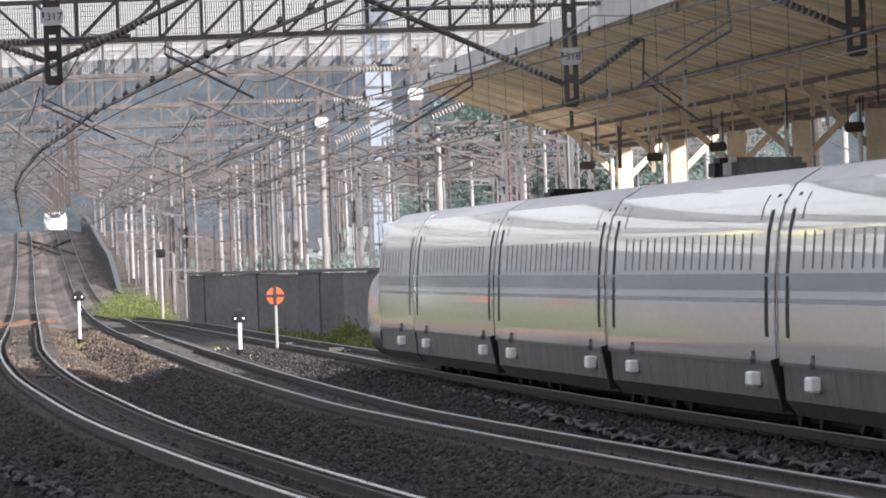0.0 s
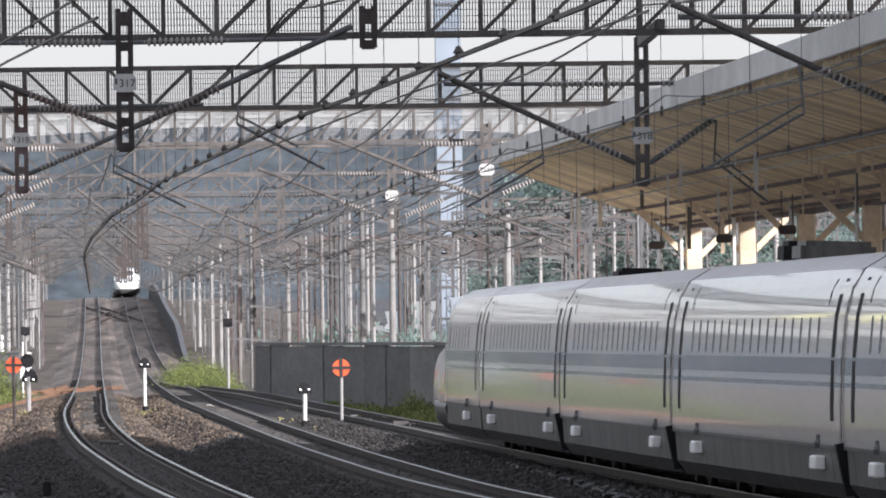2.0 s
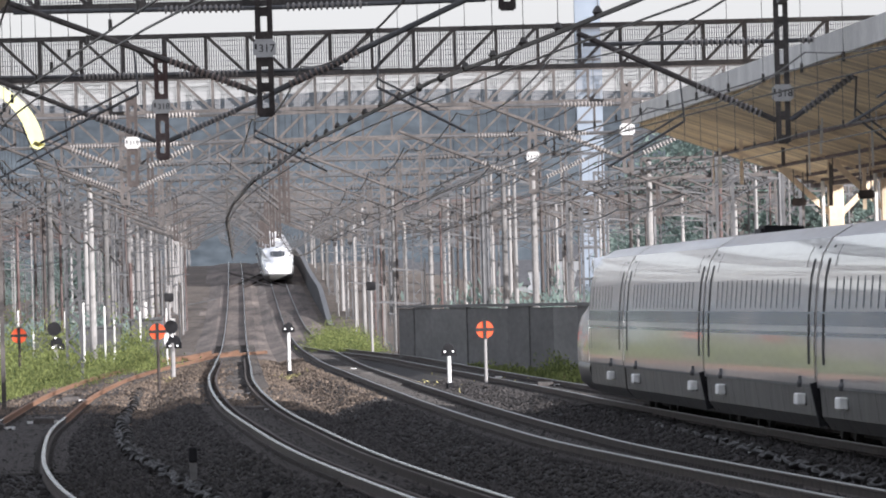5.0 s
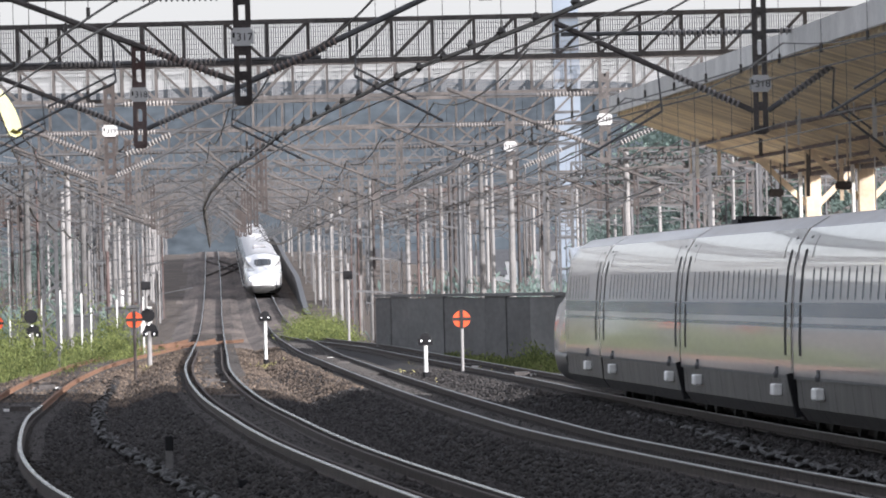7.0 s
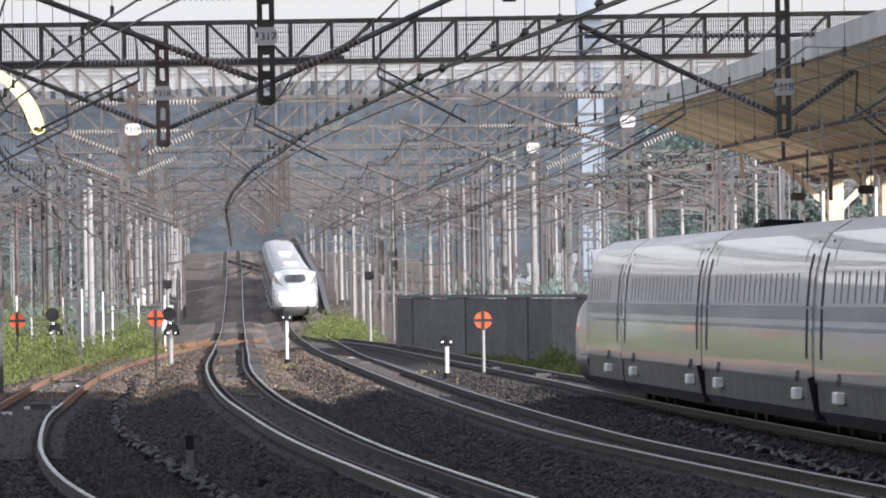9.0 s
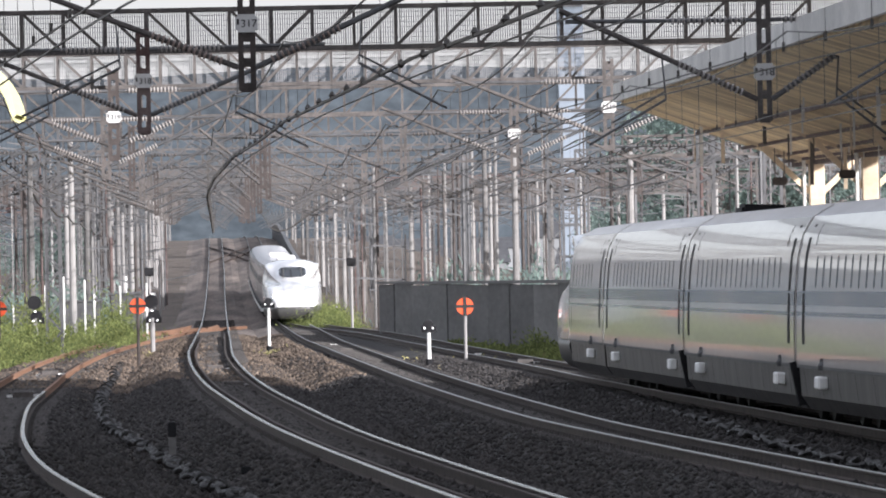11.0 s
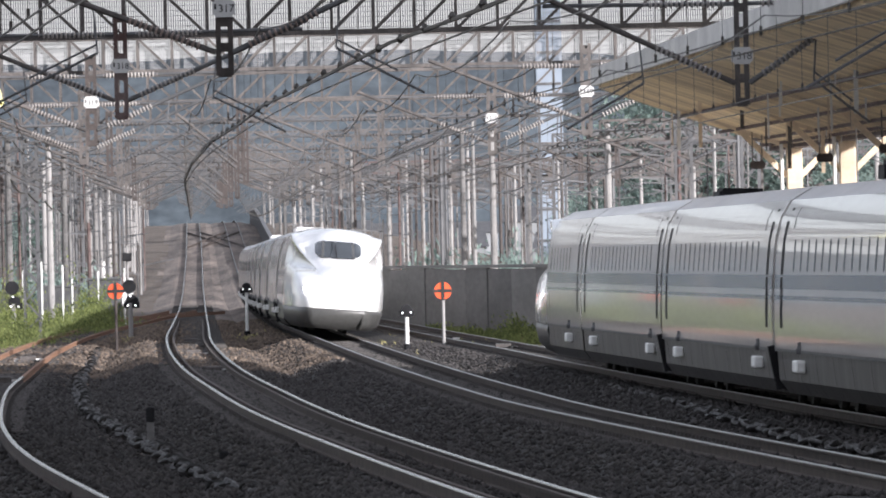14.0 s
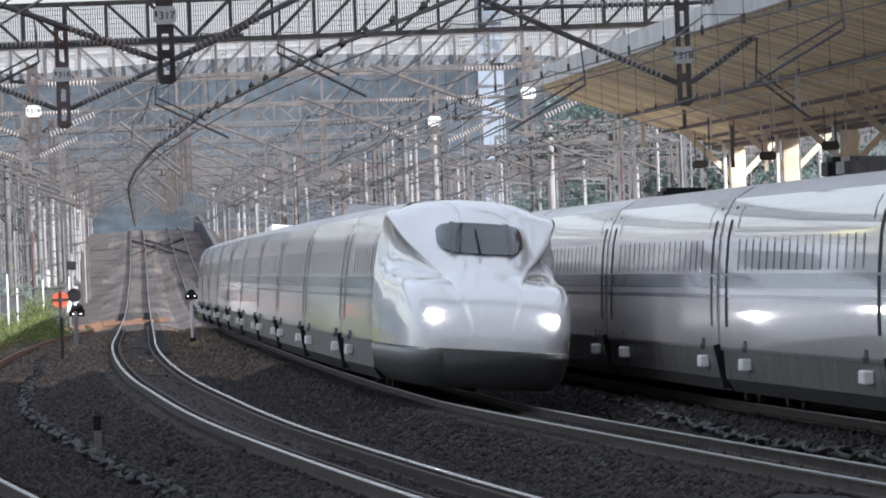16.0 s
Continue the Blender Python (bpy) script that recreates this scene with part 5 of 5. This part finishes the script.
def point_machine(x, y, w=0.5):
    root = thing("point_machine", "small pale track-side equipment box between the rails", "equipment box", "track boxes")
    bm = bmesh.new()
    box(bm, x - w / 2, x + w / 2, y - 0.25, y + 0.25, -0.25, -0.02)
    bmesh.ops.bevel(bm, geom=bm.edges[:], offset=0.03, segments=1, affect="EDGES")
    part("case", bm, M_STEEL, root)
    bm = bmesh.new()
    box(bm, x - w / 2 - 0.15, x + w / 2 + 0.25, y - 0.06, y + 0.06, -0.2, -0.1)
    part("rod", bm, M_BOX, root)


for line, y, o in ((MIDDLE, 268, 0.0), (MIDDLE, 226, 0.15), (MIDDLE, 310, 0.1), (PASSING, 322, 0.2), (PASSING, 352, -0.1), (PARKED, 268, 0.3), (PARKED, 300, -0.1), (SIDING, 214, 0.2), (SIDING, 262, 0.1), (SIDING, 205, -0.8)):
    point_machine(line(y) + o, y)


def crossover():
    root = thing("crossover_rail", "rust-red turnout rails crossing to the siding", "railway track", kind="structure")
    for o in (-0.75, 0.75):
        bm = bmesh.new()
        pts = [(-16.5 + o, 395), (-14.4 + o, 425), (-12.4 + o, 455), (-10.6 + o, 485)]
        sweep(bm, [(-0.05, -0.17), (0.05, -0.17), (0.04, 0.005), (-0.04, 0.005)], [(x, y, GRADE(y), Vector((1, 0, 0))) for x, y in pts])
        part("rail", bm, M_RUST, root)


crossover()


def far_crossover():
    root = thing("crossover_rail", "dark crossover rails between the main tracks near the crest", "railway track", kind="structure")
    for a, b in ((MIDDLE, PASSING), (PASSING, MIDDLE)):
        for o in (-0.75, 0.75):
            bm = bmesh.new()
            pts = [(a(y) + (b(y) - a(y)) * k / 12 + o, y) for k, y in ((k, 900 + 90 * k / 12) for k in range(13))]
            sweep(bm, [(-0.06, -0.19), (0.06, -0.19), (0.05, 0.006), (-0.05, 0.006)], [(x, y, GRADE(y), Vector((1, 0, 0))) for x, y in pts])
            part("rail", bm, M_WEB, root)


far_crossover()


def parapet():
    """The low wall along the climb, with a pale coping."""
    root = thing("parapet_wall", "stained parapet wall, darkened for shade, with a pale coping along the climb", "wall", kind="structure")
    y = 695.0
    while y < 1150:
        bm = bmesh.new()
        rise = lambda q: 1.9 * (1 - smooth(690, 800, q))
        sweep(bm, [(2.9, -0.7), (3.15, -0.7), (3.15, 1.5), (2.9, 1.5)], [station(PASSING, q, up=-rise(q)) for q in (y, y + 5, y + 9.85)])
        bmesh.ops.recalc_face_normals(bm, faces=bm.faces)
        part("panel", bm, M_PARAPET, root)
        y += 10
    bm = bmesh.new()
    sweep(bm, [(2.82, 1.5), (3.23, 1.5), (3.23, 1.6), (2.82, 1.6)], [station(PASSING, q, up=-1.9 * (1 - smooth(690, 800, q))) for q in range(695, 1156, 10)])
    bmesh.ops.recalc_face_normals(bm, faces=bm.faces)
    part("coping", bm, M_STEEL2, root, "grey coping")


parapet()


# ---- canopy end of the opposite platform ----
def opposite_canopy():
    root = thing("opposite_canopy", "brown slatted canopy end of the opposite platform", "canopy")
    bm = bmesh.new()
    prof = [(-6.55, 8.75), (-7.1, 7.95), (-7.8, 7.25), (-9.6, 6.9), (-9.6, 9.1), (-6.6, 9.05)]
    a, b = [bm.verts.new((x, 150, z)) for x, z in prof], [bm.verts.new((x + 2.6, 95, z)) for x, z in prof]
    bm.faces.new(a)
    bm.faces.new(b[::-1])
    for k in range(6):
        bm.faces.new((a[k], a[(k + 1) % 6], b[(k + 1) % 6], b[k]))
    bmesh.ops.recalc_face_normals(bm, faces=bm.faces)
    part("roof", bm, M_CANOPY, root)
    bm = bmesh.new()
    bar(bm, (-9.5, 149, 9.0), (-9.5, 149, 1.2), 0.3)
    part("column", bm, M_CREAM, root)
    shelter = thing("stair_roof", "curved sunlit yellow-green stair roof on the opposite platform", "roof")
    bm = bmesh.new()
    arc = [(-13.3 + 2.3 * math.sin(q), 6.9 + 2.2 * math.cos(q)) for q in [0.25 + 1.2 * k / 8 for k in range(9)]]
    last = None
    for x, z in arc:
        ring = [bm.verts.new(v) for v in ((x, 241, z), (x, 247, z), (x - 0.14, 247, z - 0.16), (x - 0.14, 241, z - 0.16))]
        if last:
            for k in range(4):
                bm.faces.new((last[k], last[(k + 1) % 4], ring[(k + 1) % 4], ring[k]))
        last = ring
    bmesh.ops.recalc_face_normals(bm, faces=bm.faces)
    part("shell", bm, mat("pale_yellow_sheet", (0.72, 0.70, 0.36), 0.5, 0, 2, 0.12), shelter)
    bm = bmesh.new()
    for x, z in ((-12.7, 8.95), (-12.2, 8.7)):
        bar(bm, (x, 244, -0.4), (x, 244, z), 0.12)
    part("frame", bm, M_STEEL, shelter)


opposite_canopy()


# ---- loose stones of the ballast ----
def loose_stones(name, label, count, y0, y1, x_lo, x_hi, size, seed, material):
    """Thousands of small eight-sided stones strewn over the beds and between the tracks."""
    r = np.random.RandomState(seed)
    y = y0 + (y1 - y0) * r.rand(count) ** 1.5
    lo, hi = np.array([x_lo(v) for v in y]), np.array([x_hi(v) for v in y])
    x = lo + (hi - lo) * r.rand(count)
    z = np.full(count, -0.415)
    keep = np.ones(count, bool)
    for line in (PARKED, PASSING, MIDDLE, SIDING):
        c = np.array([line(v) for v in y])
        off = x - c
        c = np.array([cant(line, v) for v in y])
        ls, rs = -0.2 + 1.5 * c, -0.2 - 0.5 * c
        top = np.where(off < -1.5, ls + (off + 1.5) / 1.25 * (ls + 0.44), np.where(off > 1.5, rs - (off - 1.5) * (rs + 0.44), ls + (off + 1.5) / 3.0 * (rs - ls)))
        near = (off > -2.75) & (off < 2.5)
        z = np.where(near, np.maximum(z, top), z)
        keep &= np.abs(np.abs(off) - 0.75) > 0.09
        keep &= ~((np.abs(off) < 1.2) & (r.rand(count) < 0.65))
    z = z + np.array([GRADE(v) for v in y])
    x, y, z = x[keep], y[keep], z[keep]
    n = len(x)
    s = size * (0.5 + r.rand(n) ** 2 * 1.3)
    dirs = np.array([(1, 0, 0), (0, 1, 0), (-1, 0, 0), (0, -1, 0), (0, 0, 1), (0, 0, -1)], float)
    a = r.rand(n) * math.tau
    co = dirs[None] * s[:, None, None] * (0.6 + 0.7 * r.rand(n, 6, 1))
    ca, sa = np.cos(a)[:, None], np.sin(a)[:, None]
    vx, vy = co[:, :, 0] * ca - co[:, :, 1] * sa, co[:, :, 0] * sa + co[:, :, 1] * ca
    tilt = (r.rand(n, 1) - 0.5) * 1.4
    v = np.stack([vx + co[:, :, 2] * tilt + x[:, None], vy + y[:, None], co[:, :, 2] * 0.8 + z[:, None] + s[:, None] * 0.25], -1).reshape(-1, 3)
    tri = np.array([(0, 1, 4), (1, 2, 4), (2, 3, 4), (3, 0, 4), (1, 0, 5), (2, 1, 5), (3, 2, 5), (0, 3, 5)])
    f = (tri[None] + (np.arange(n) * 6)[:, None, None]).reshape(-1, 3)
    me = bpy.data.meshes.new(name)
    me.vertices.add(len(v))
    me.vertices.foreach_set("co", v.ravel())
    me.loops.add(f.size)
    me.loops.foreach_set("vertex_index", f.ravel().astype(np.int32))
    me.polygons.add(len(f))
    me.polygons.foreach_set("loop_start", np.arange(0, f.size, 3, dtype=np.int32))
    me.update(calc_edges=True)
    me.validate()
    me.materials.append(material)
    tagged(new(name, me), label, "ballast", kind="stuff")


loose_stones("ballast_stones", "loose dark angular ballast stones", 175000, 94, 300, lambda y: SIDING(y) - 3.0, lambda y: PARKED(y) + 1.5, 0.042, 11, M_STONE)
loose_stones("gravel_stones", "loose brown gravel stones between the tracks", 48000, 232, 430, lambda y: SIDING(y) - 2.0, lambda y: PASSING(y) - 1.2, 0.055, 12, M_STONE2)


# ---- motion ----
def motions():
    for k, ob in enumerate(TRAIN):
        rows = []
        for i in range(33):
            t = i * 0.5
            y = FRONT_AT_END + (16.0 - t) * SPEED + 12.25 + 24.75 * k
            rows.append((t, along(PASSING, y)))
        walk(ob, rows)


motions()
